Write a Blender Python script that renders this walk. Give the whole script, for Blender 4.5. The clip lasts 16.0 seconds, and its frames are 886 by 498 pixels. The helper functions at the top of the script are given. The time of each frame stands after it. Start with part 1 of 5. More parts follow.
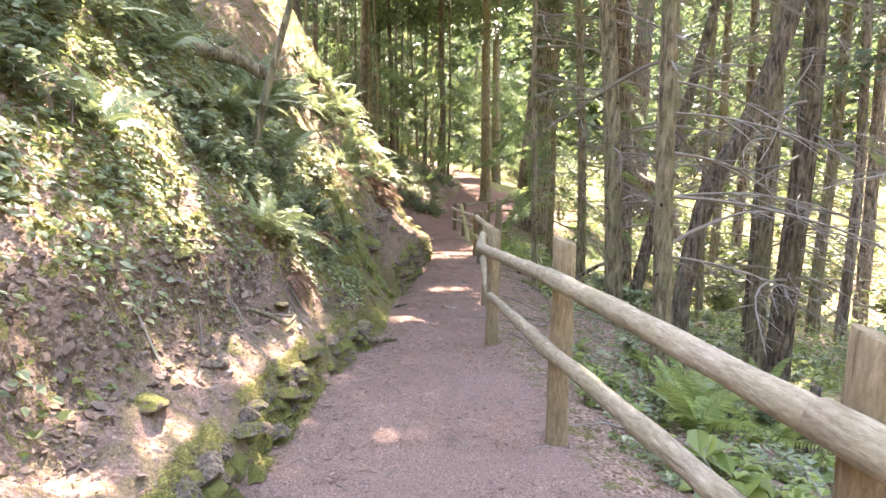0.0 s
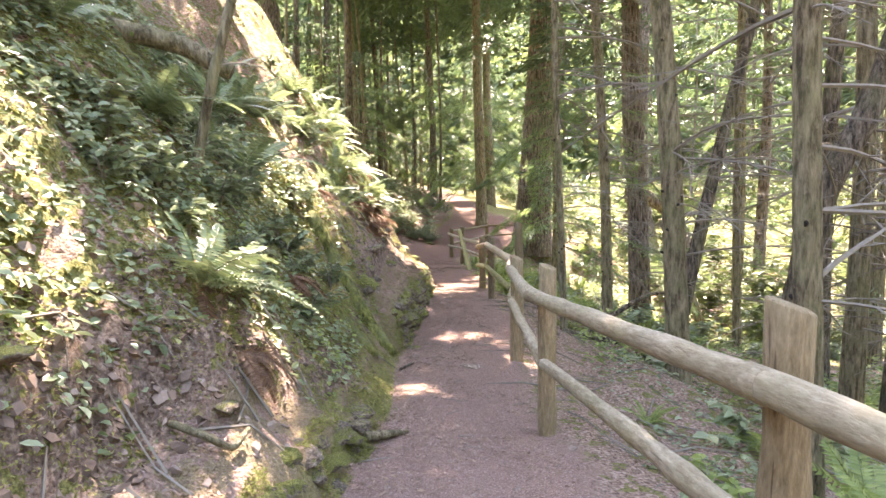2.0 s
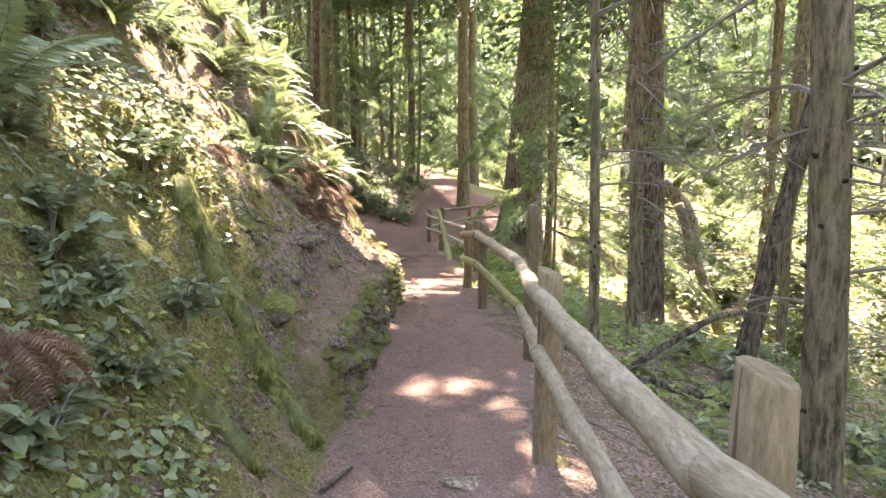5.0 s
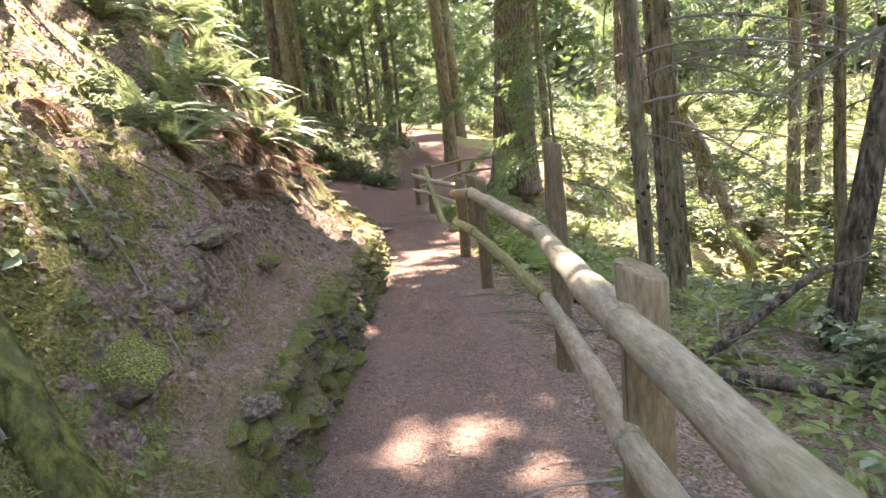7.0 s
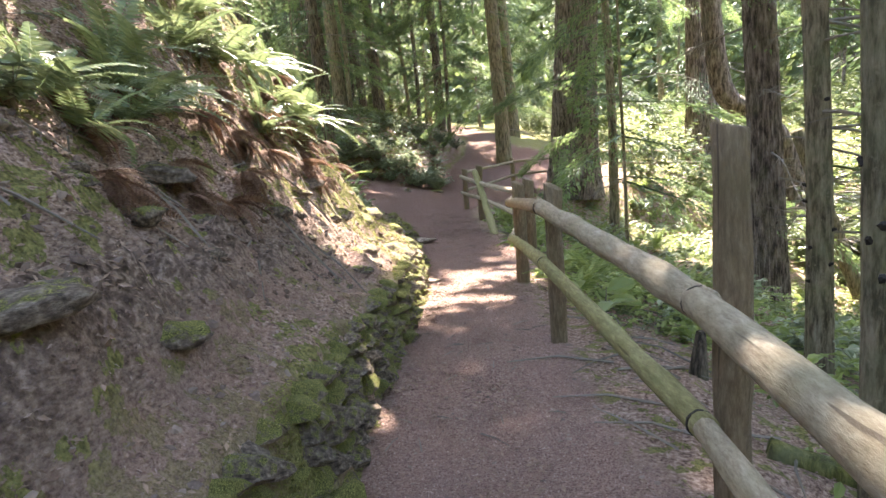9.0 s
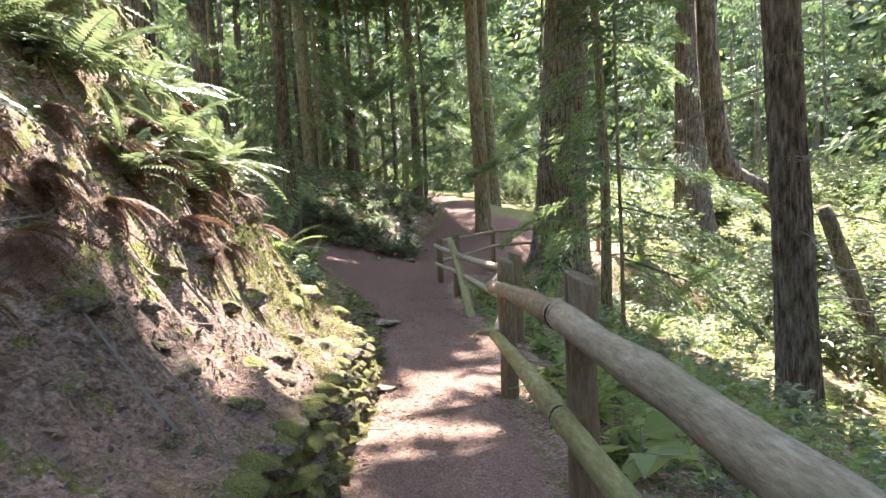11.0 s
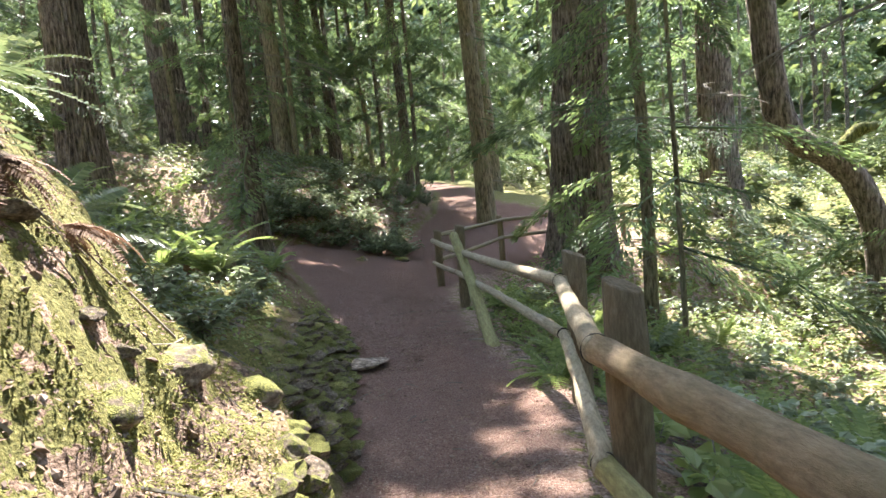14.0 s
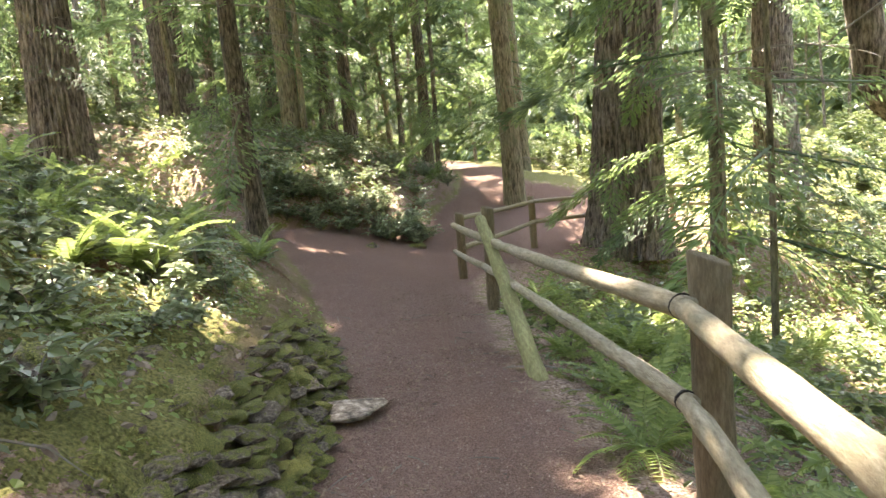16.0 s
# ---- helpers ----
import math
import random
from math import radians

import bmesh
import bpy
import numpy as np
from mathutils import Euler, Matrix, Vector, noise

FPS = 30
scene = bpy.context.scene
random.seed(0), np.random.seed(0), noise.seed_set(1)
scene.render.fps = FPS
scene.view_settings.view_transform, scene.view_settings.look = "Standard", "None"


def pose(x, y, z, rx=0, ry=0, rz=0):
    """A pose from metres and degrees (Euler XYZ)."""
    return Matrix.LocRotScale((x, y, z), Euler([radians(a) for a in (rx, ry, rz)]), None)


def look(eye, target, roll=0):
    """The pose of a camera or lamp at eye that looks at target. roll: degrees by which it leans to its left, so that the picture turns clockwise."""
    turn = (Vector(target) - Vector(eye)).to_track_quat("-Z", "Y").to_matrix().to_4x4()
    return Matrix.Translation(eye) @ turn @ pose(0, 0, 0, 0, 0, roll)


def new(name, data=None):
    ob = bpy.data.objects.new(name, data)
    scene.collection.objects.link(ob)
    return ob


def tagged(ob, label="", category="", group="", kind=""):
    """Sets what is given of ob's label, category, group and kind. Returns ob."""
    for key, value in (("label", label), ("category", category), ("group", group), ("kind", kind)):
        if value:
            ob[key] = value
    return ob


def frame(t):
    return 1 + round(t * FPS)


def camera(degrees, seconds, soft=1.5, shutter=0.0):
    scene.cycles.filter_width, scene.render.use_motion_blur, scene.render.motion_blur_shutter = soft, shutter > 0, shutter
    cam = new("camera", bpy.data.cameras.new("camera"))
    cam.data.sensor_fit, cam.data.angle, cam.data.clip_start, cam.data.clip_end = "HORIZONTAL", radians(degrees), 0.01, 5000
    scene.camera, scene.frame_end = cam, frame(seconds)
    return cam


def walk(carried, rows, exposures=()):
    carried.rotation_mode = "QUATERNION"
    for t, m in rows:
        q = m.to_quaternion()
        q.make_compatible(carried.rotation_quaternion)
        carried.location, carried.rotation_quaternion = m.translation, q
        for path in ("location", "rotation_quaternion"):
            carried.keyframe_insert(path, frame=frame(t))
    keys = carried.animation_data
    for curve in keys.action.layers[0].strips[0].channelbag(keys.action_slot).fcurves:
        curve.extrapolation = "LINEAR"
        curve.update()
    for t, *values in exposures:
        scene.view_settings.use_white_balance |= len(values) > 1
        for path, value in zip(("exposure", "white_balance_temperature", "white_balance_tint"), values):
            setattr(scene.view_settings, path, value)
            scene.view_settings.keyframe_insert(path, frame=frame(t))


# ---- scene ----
cam = camera(67.6, 16.0)
PATH = [
    (0, (0.03, -0.315, 1.673), (0.097, 1.667, 1.418), 1.3),
    (0.5, (-0.017, 0.207, 1.64), (0.01, 2.183, 1.332), 0.6),
    (1, (-0.059, 0.753, 1.634), (0.001, 2.737, 1.383), -2.0),
    (1.5, (-0.093, 1.287, 1.603), (0.019, 3.266, 1.333), -1.3),
    (2, (-0.182, 1.819, 1.571), (-0.083, 3.808, 1.391), -0.5),
    (2.5, (-0.184, 2.439, 1.502), (-0.065, 4.419, 1.243), -1.4),
    (3, (-0.2, 3.011, 1.494), (-0.153, 4.984, 1.174), 0.7),
    (3.5, (-0.153, 3.543, 1.506), (-0.064, 5.522, 1.23), 0.8),
    (4, (-0.072, 4.053, 1.479), (0.07, 6.03, 1.217), 1.6),
    (4.5, (-0.024, 4.642, 1.448), (0.131, 6.618, 1.177), -0.7),
    (5, (0.032, 5.19, 1.409), (0.199, 7.169, 1.167), 1.1),
    (5.2, (0.031, 5.395, 1.396), (0.203, 7.368, 1.122), 2.2),
    (7.3, (0.344, 7.506, 1.246), (0.506, 9.457, 0.841), -5.9),
    (7.5, (0.364, 7.705, 1.257), (0.507, 9.651, 0.816), -5.6),
    (8, (0.411, 8.196, 1.232), (0.52, 10.153, 0.839), -6.6),
    (8.5, (0.468, 8.694, 1.179), (0.561, 10.661, 0.828), -6.8),
    (9, (0.443, 9.202, 1.137), (0.469, 11.171, 0.785), -4.6),
    (9.5, (0.503, 9.732, 1.085), (0.625, 11.713, 0.842), -1.7),
    (10, (0.541, 10.272, 1.097), (0.731, 12.251, 0.877), -1.2),
    (10.2, (0.557, 10.471, 1.08), (0.718, 12.461, 0.973), -1.1),
    (12.3, (0.746, 12.945, 0.915), (0.822, 14.927, 0.662), -3.0),
    (12.5, (0.726, 13.183, 0.89), (0.795, 15.169, 0.663), -2.7),
    (13, (0.712, 13.672, 0.88), (0.846, 15.651, 0.622), -5.9),
    (13.5, (0.73, 14.171, 0.861), (0.921, 16.146, 0.614), -3.7),
    (14, (0.719, 14.668, 0.847), (0.844, 16.656, 0.666), -4.9),
    (14.5, (0.764, 15.213, 0.799), (0.806, 17.207, 0.655), -0.3),
    (15, (0.802, 15.734, 0.753), (0.823, 17.721, 0.525), -3.4),
    (15.5, (0.852, 16.331, 0.771), (0.929, 18.317, 0.545), -5.2),
    (16, (0.83, 16.819, 0.716), (0.887, 18.805, 0.488), -4.6),
]
EXPOSURE = [(0.0, 4.45, 8200, 25), (5.0, 4.4, 8250, 24), (8.0, 4.1, 7850, 20), (9.5, 4.05, 7250, 19), (13.0, 3.5, 6950, 15), (14.5, 3.7, 7250, 14), (16.0, 4.25, 8200, 14)]
walk(cam, [(t, look(eye, target, roll)) for t, eye, target, roll in PATH], EXPOSURE)

# ---- world and sun ----
SUN_EL, SUN_AZ = radians(54), radians(3)      # azimuth from +y, towards +x
SUN = Vector((math.sin(SUN_AZ) * math.cos(SUN_EL), math.cos(SUN_AZ) * math.cos(SUN_EL), math.sin(SUN_EL)))
world = bpy.data.worlds.new("sky")
scene.world = world
world.use_nodes = True
wn = world.node_tree.nodes
sky = wn.new("ShaderNodeTexSky")
sky.sky_type, sky.sun_disc = "NISHITA", False
sky.sun_elevation, sky.sun_rotation = SUN_EL, SUN_AZ
wn["Background"].inputs["Strength"].default_value = 0.15
world.node_tree.links.new(sky.outputs[0], wn["Background"].inputs["Color"])
sun = new("sun", bpy.data.lights.new("sun", "SUN"))
sun.data.energy, sun.data.angle, sun.data.color = 3.0, radians(0.55), (1.0, 0.995, 0.985)
sun.matrix_world = look(Vector((0, 10, 0)) + SUN * 60, (0, 10, 0))

rng = np.random.default_rng(7)


# ---- materials ----
def nodes_of(name):
    m = bpy.data.materials.new(name)
    m.use_nodes = True
    return m, m.node_tree.nodes, m.node_tree.links, m.node_tree.nodes["Principled BSDF"]


def ramp(n, l, src, stops):
    r = n.new("ShaderNodeValToRGB")
    e = r.color_ramp.elements
    while len(e) < len(stops):
        e.new(0.5)
    for el, (p, c) in zip(e, stops):
        el.position, el.color = p, (*c, 1)
    l.new(src, r.inputs[0])
    return r.outputs[0]


def tex(n, l, scale, detail=6, stretch=(1, 1, 1), rough=0.6, coord="Object", kind="ShaderNodeTexNoise"):
    c, mp, t = n.new("ShaderNodeTexCoord"), n.new("ShaderNodeMapping"), n.new(kind)
    mp.inputs["Scale"].default_value = stretch
    l.new(c.outputs[coord], mp.inputs[0])
    l.new(mp.outputs[0], t.inputs["Vector"])
    t.inputs["Scale"].default_value = scale
    if kind == "ShaderNodeTexNoise":
        t.inputs["Detail"].default_value, t.inputs["Roughness"].default_value = detail, rough
    return t.outputs["Distance" if kind == "ShaderNodeTexVoronoi" else "Fac"]


def mix(n, l, fac, a, b, blend="MIX"):
    m = n.new("ShaderNodeMix")
    m.data_type, m.blend_type = "RGBA", blend
    for sock, v in ((m.inputs[0], fac), (m.inputs[6], a), (m.inputs[7], b)):
        if isinstance(v, bpy.types.NodeSocket):
            l.new(v, sock)
        else:
            sock.default_value = v if isinstance(v, float) else (*v, 1)
    return m.outputs[2]


def bump(n, l, p, h, strength, dist):
    b = n.new("ShaderNodeBump")
    b.inputs["Strength"].default_value, b.inputs["Distance"].default_value = strength, dist
    l.new(h, b.inputs["Height"])
    l.new(b.outputs[0], p.inputs["Normal"])


def m_ground():
    m, n, l, p = nodes_of("forest_floor")
    at = n.new("ShaderNodeAttribute")
    at.attribute_name = "cover"
    sep = n.new("ShaderNodeSeparateColor")
    l.new(at.outputs["Color"], sep.inputs[0])
    fine, mid, big = tex(n, l, 60, 8), tex(n, l, 7, 6), tex(n, l, 1.3, 5)
    dirt = ramp(n, l, fine, [(0.36, (0.085, 0.05, 0.038)), (0.5, (0.235, 0.15, 0.115)), (0.64, (0.46, 0.335, 0.28))])
    dirt = mix(n, l, ramp(n, l, big, [(0.38, (0, 0, 0)), (0.68, (.8, .8, .8))]), dirt, (0.205, 0.135, 0.112), "MIX")
    dirt = mix(n, l, 0.55, dirt, ramp(n, l, tex(n, l, 130, 4), [(0.36, (0.09, 0.052, 0.04)), (0.64, (0.47, 0.345, 0.29))]))
    litter = ramp(n, l, tex(n, l, 38, 8, (1, 1, 2)), [(0.34, (0.075, 0.047, 0.037)), (0.46, (0.23, 0.152, 0.113)), (0.58, (0.36, 0.258, 0.2)), (0.72, (0.49, 0.38, 0.31))])
    moss = ramp(n, l, tex(n, l, 55, 8), [(0.3, (0.05, 0.052, 0.018)), (0.55, (0.185, 0.175, 0.062)), (0.78, (0.31, 0.285, 0.11))])
    soil = ramp(n, l, tex(n, l, 26, 8), [(0.36, (0.04, 0.027, 0.021)), (0.52, (0.15, 0.106, 0.08)), (0.68, (0.36, 0.275, 0.22))])
    mm = n.new("ShaderNodeMath")
    mm.operation = "MULTIPLY_ADD"
    l.new(mid, mm.inputs[0])
    mm.inputs[1].default_value = 1.6
    l.new(sep.outputs[1], mm.inputs[2])
    mossy = ramp(n, l, mm.outputs[0], [(0.98, (0, 0, 0)), (1.22, (1, 1, 1))])
    base = mix(n, l, sep.outputs[2], litter, soil)
    base = mix(n, l, mossy, base, moss)
    # farther dirt is darkened: shade and damp both put into the colour
    shaded_damp = mix(n, l, 1.0, dirt, (0.66, 0.60, 0.57), "MULTIPLY")
    dirt = mix(n, l, at.outputs["Alpha"], dirt, shaded_damp)
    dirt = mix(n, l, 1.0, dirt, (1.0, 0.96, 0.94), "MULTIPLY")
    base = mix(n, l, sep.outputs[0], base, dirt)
    l.new(base, p.inputs["Base Color"])
    p.inputs["Roughness"].default_value = 0.95
    p.inputs["Specular IOR Level"].default_value = 0.15
    hs = n.new("ShaderNodeMath")
    hs.operation = "MULTIPLY_ADD"
    l.new(tex(n, l, 17, 6), hs.inputs[0])
    hs.inputs[1].default_value = 1.6
    l.new(fine, hs.inputs[2])
    bump(n, l, p, hs.outputs[0], 1.0, 0.028)
    return m


def m_stone(name, moss_at, tone=1.0):
    m, n, l, p = nodes_of(name)
    grey = ramp(n, l, tex(n, l, 9, 8), [(0.34, (0.05, 0.042, 0.036)), (0.52, (0.16, 0.135, 0.115)), (0.68, (0.34, 0.305, 0.27))])
    moss = ramp(n, l, tex(n, l, 40, 8), [(0.36, (0.03, 0.034, 0.010)), (0.52, (0.135, 0.14, 0.038)), (0.66, (0.32, 0.31, 0.095))])
    info, g = n.new("ShaderNodeObjectInfo"), n.new("ShaderNodeNewGeometry")
    sx = n.new("ShaderNodeSeparateXYZ")
    l.new(g.outputs["Normal"], sx.inputs[0])
    ad = n.new("ShaderNodeMath")
    ad.operation = "MULTIPLY_ADD"
    l.new(sx.outputs[2], ad.inputs[0])
    ad.inputs[1].default_value = 0.22
    l.new(tex(n, l, 5, 6), ad.inputs[2])
    ad2 = n.new("ShaderNodeMath")
    ad2.operation = "MULTIPLY_ADD"
    l.new(info.outputs["Random"], ad2.inputs[0])
    ad2.inputs[1].default_value = 0.22
    l.new(ad.outputs[0], ad2.inputs[2])
    fac = ramp(n, l, ad2.outputs[0], [(moss_at, (0, 0, 0)), (moss_at + 0.12, (1, 1, 1))])
    grey = mix(n, l, 1.0, grey, (tone, tone * .93, tone * .83), "MULTIPLY")
    l.new(mix(n, l, fac, grey, moss), p.inputs["Base Color"])
    p.inputs["Roughness"].default_value = 0.92
    p.inputs["Specular IOR Level"].default_value = 0.2
    bump(n, l, p, tex(n, l, 35, 8), 0.9, 0.02)
    return m


def m_bark(name, dark, midc, light, green=0.3, scale=1.0):
    m, n, l, p = nodes_of(name)
    f = tex(n, l, 20 * scale, 9, (1, 1, 0.22), 0.72)
    c = ramp(n, l, f, [(0.40, dark), (0.51, midc), (0.63, light)])
    lich = ramp(n, l, tex(n, l, 3.0, 6), [(0.45, (0, 0, 0)), (0.7, (green, green, green))])
    c = mix(n, l, lich, c, (0.19, 0.20, 0.10))
    spots = ramp(n, l, tex(n, l, 22, 3), [(0.62, (0, 0, 0)), (0.7, (0.5, 0.5, 0.5))])
    c = mix(n, l, spots, c, light)
    l.new(c, p.inputs["Base Color"])
    p.inputs["Roughness"].default_value = 0.93
    p.inputs["Specular IOR Level"].default_value = 0.2
    bump(n, l, p, f, 1.0, 0.05 / scale)
    return m


def m_leaf(name, a, b, c, trans=0.35, rough=0.45):
    m, n, l, p = nodes_of(name)
    g = n.new("ShaderNodeNewGeometry")
    info = n.new("ShaderNodeObjectInfo")
    s = n.new("ShaderNodeMath")
    s.operation = "MULTIPLY_ADD"
    l.new(info.outputs["Random"], s.inputs[0])
    s.inputs[1].default_value = 0.25
    l.new(g.outputs["Random Per Island"], s.inputs[2])
    col = ramp(n, l, s.outputs[0], [(0.0, a), (0.6, b), (1.1, c)])
    col = mix(n, l, 0.35, col, ramp(n, l, tex(n, l, 0.9, 4), [(0.3, a), (0.7, c)]))
    l.new(col, p.inputs["Base Color"])
    p.inputs["Roughness"].default_value = rough
    t = n.new("ShaderNodeBsdfTranslucent")
    hs = n.new("ShaderNodeHueSaturation")
    hs.inputs["Value"].default_value, hs.inputs["Saturation"].default_value = 1.6, 0.95
    l.new(col, hs.inputs["Color"])
    l.new(hs.outputs[0], t.inputs["Color"])
    ms = n.new("ShaderNodeMixShader")
    ms.inputs[0].default_value = trans
    l.new(p.outputs[0], ms.inputs[1])
    l.new(t.outputs[0], ms.inputs[2])
    l.new(ms.outputs[0], n["Material Output"].inputs["Surface"])
    return m


def m_log(name="peeled_log", tone=(1.0, 1.0, 1.0)):
    m, n, l, p = nodes_of(name)
    f = tex(n, l, 16, 9, (3.2, 3.2, 0.7), 0.75)
    c = ramp(n, l, f, [(0.34, (0.17, 0.13, 0.085)), (0.5, (0.30, 0.245, 0.165)), (0.66, (0.45, 0.385, 0.275))])
    st = ramp(n, l, tex(n, l, 2.2, 5), [(0.4, (0, 0, 0)), (0.72, (0.65, 0.65, 0.65))])
    c = mix(n, l, st, c, (0.19, 0.175, 0.085))
    cr = ramp(n, l, tex(n, l, 5, 3, (7, 7, 0.25), 0.4), [(0.27, (0.7, 0.7, 0.7)), (0.30, (0, 0, 0))])
    c = mix(n, l, cr, c, (0.07, 0.05, 0.03))
    c = mix(n, l, 1.0, c, tone, "MULTIPLY")
    l.new(c, p.inputs["Base Color"])
    p.inputs["Roughness"].default_value = 0.78
    p.inputs["Specular IOR Level"].default_value = 0.3
    bump(n, l, p, f, 0.8, 0.014)
    return m


def m_plain(name, a, b, scale=30, rough=0.9):
    m, n, l, p = nodes_of(name)
    g = n.new("ShaderNodeNewGeometry")
    c = ramp(n, l, g.outputs["Random Per Island"], [(0.0, a), (1.0, b)])
    c = mix(n, l, 0.4, c, ramp(n, l, tex(n, l, scale, 5), [(0.3, a), (0.7, b)]))
    l.new(c, p.inputs["Base Color"])
    p.inputs["Roughness"].default_value = rough
    return m


GROUND = m_ground()
BARE_STONE = m_stone("bare_stone", 1.3, 1.8)
STONE, MOSS_STONE, HALF_MOSS = m_stone("grey_stone", 0.80), m_stone("mossy_stone", 0.60), m_stone("patchy_mossy_stone", 0.70)
BARK_GREY = m_bark("grey_bark", (0.06, 0.048, 0.03), (0.185, 0.152, 0.096), (0.31, 0.262, 0.175), 0.6)
BARK_RED = m_bark("reddish_bark", (0.04, 0.03, 0.024), (0.17, 0.13, 0.105), (0.33, 0.27, 0.225), 0.3, 0.7)
BARK_DARK = m_bark("dark_bark", (0.026, 0.02, 0.015), (0.105, 0.082, 0.06), (0.22, 0.18, 0.135), 0.35)
BARK_MOSS = m_bark("mossy_bark", (0.035, 0.04, 0.01), (0.11, 0.115, 0.025), (0.24, 0.23, 0.07), 0.9)
TWIG = m_plain("dead_twig", (0.10, 0.085, 0.065), (0.24, 0.21, 0.17))
LOG = m_log()
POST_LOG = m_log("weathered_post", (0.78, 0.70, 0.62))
# darker posts: their shade and damp are both in this tone
DARK_POST = m_log("shaded_damp_post", (0.50, 0.44, 0.38))
GREEN_LOG = m_log("algae_stained_log", (0.72, 0.80, 0.50))
CUT = m_plain("cut_wood", (0.32, 0.29, 0.20), (0.42, 0.38, 0.27), 14)
HOLE = m_plain("dark_hole", (0.012, 0.009, 0.006), (0.02, 0.015, 0.01))
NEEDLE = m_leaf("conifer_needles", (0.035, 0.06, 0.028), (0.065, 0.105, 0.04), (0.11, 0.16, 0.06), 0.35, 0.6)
# brighter copy of the needles, sunlight put into the colour
NEEDLE_LIT = m_leaf("sunlit_conifer_spray", (0.07, 0.115, 0.04), (0.125, 0.185, 0.06), (0.20, 0.27, 0.09), 0.45, 0.5)
BROAD = m_leaf("understory_leaf", (0.048, 0.068, 0.021), (0.086, 0.118, 0.034), (0.155, 0.19, 0.06), 0.4, 0.42)
SALAL = m_leaf("glossy_leaf", (0.095, 0.135, 0.07), (0.165, 0.21, 0.108), (0.28, 0.315, 0.175), 0.3, 0.33)
FERN = m_leaf("fern_green", (0.075, 0.115, 0.05), (0.135, 0.183, 0.075), (0.235, 0.27, 0.12), 0.22, 0.30)
DEADFERN = m_leaf("dead_fern_brown", (0.07, 0.034, 0.02), (0.14, 0.07, 0.038), (0.24, 0.14, 0.08), 0.2, 0.8)
CHIP = m_plain("bark_chips", (0.09, 0.054, 0.04), (0.45, 0.335, 0.27))
LITTER = m_plain("leaf_litter", (0.085, 0.046, 0.03), (0.34, 0.235, 0.165))
PEBBLE = m_plain("pebble_grey", (0.075, 0.05, 0.038), (0.31, 0.235, 0.185))
CLOD = m_plain("dark_clod", (0.042, 0.026, 0.018), (0.20, 0.136, 0.098))
FRESH = m_leaf("fresh_leaf", (0.09, 0.135, 0.035), (0.165, 0.225, 0.055), (0.28, 0.33, 0.10), 0.45, 0.45)
TUFT = m_leaf("moss_tuft", (0.075, 0.085, 0.02), (0.16, 0.165, 0.04), (0.29, 0.28, 0.09), 0.2, 0.9)


# ---- mesh helpers ----
def part(name, data, mat, parent=None, label="", smooth=False):
    """One mesh object from a bmesh, a mesh or (vertices, faces)."""
    if isinstance(data, tuple):
        me = bpy.data.meshes.new(name)
        v, f = data
        me.from_pydata(v.tolist() if isinstance(v, np.ndarray) else v, [], f.tolist() if isinstance(f, np.ndarray) else f)
    elif isinstance(data, bmesh.types.BMesh):
        me = bpy.data.meshes.new(name)
        data.to_mesh(me)
        data.free()
    else:
        me = data
    if not me.materials:
        me.materials.append(mat)
        if smooth:
            me.polygons.foreach_set("use_smooth", [True] * len(me.polygons))
    ob = new(name, me)
    ob.parent = parent
    if label:
        ob["label"] = label
    return ob


def empty(name, m=None):
    ob = new(name)
    ob.empty_display_size = 0.2
    if m is not None:
        ob.matrix_world = m
    return ob


TABLE = np.random.default_rng(3).random((256, 256))


def vnoise(x, y, scale):
    """Smooth value noise in 0..1."""
    x, y = np.asarray(x, float) * scale + 137.3, np.asarray(y, float) * scale + 71.9
    i, j = np.floor(x).astype(int), np.floor(y).astype(int)
    u, v = x - i, y - j
    u, v = u * u * (3 - 2 * u), v * v * (3 - 2 * v)
    g = lambda a, b: TABLE[a % 256, b % 256]
    return (g(i, j) * (1 - u) + g(i + 1, j) * u) * (1 - v) + (g(i, j + 1) * (1 - u) + g(i + 1, j + 1) * u) * v


def rough(x, y, s, octaves=3):
    return sum((vnoise(x, y, s * 2.1 ** k) - 0.5) / 1.9 ** k for k in range(octaves))


# ---- the lie of the land ----
def xl(y):
    return np.interp(y, [-30, 3, 4.7, 7, 8.5, 10, 11.2, 13, 15.4, 17.2, 20, 22, 24.6, 27, 30, 31.5, 33, 36, 40, 50, 80],
                     [-0.9, -0.86, -0.74, -0.36, -0.36, -0.24, -0.11, 0.06, 0.22, 0.32, 0.12, 0.02, -0.42, -1.0, -2.2, -2.4, 0.6, 2.0, 2.3, 1.5, -4])


def xr(y):
    return np.interp(y, [-30, 0, 3.6, 6.4, 8.5, 11, 13.5, 16.9, 19.4, 22, 25, 28, 29.6, 31, 34, 36.5, 40, 50, 80],
                     [1.4, 1.35, 0.98, 0.85, 0.9, 1.3, 1.3, 1.42, 1.75, 1.5, 1.55, 1.6, 2.2, 6.5, 6.4, 4.2, 3.9, 3.0, -2])


def zt(y):
    return np.interp(y, [-60, -10, 0, 5, 6.4, 8, 10.4, 12.5, 13.5, 15, 17, 20, 22, 25, 28, 30, 32, 34, 36, 40, 50, 90],
                     [1.5, 0.3, 0.05, -0.08, -0.19, -0.25, -0.39, -0.39, -0.42, -0.55, -0.72, -0.82, -0.88, -1.08, -1.2, -1.15, -1.0, -0.5, 0.15, 0.7, 1.2, 3.0])


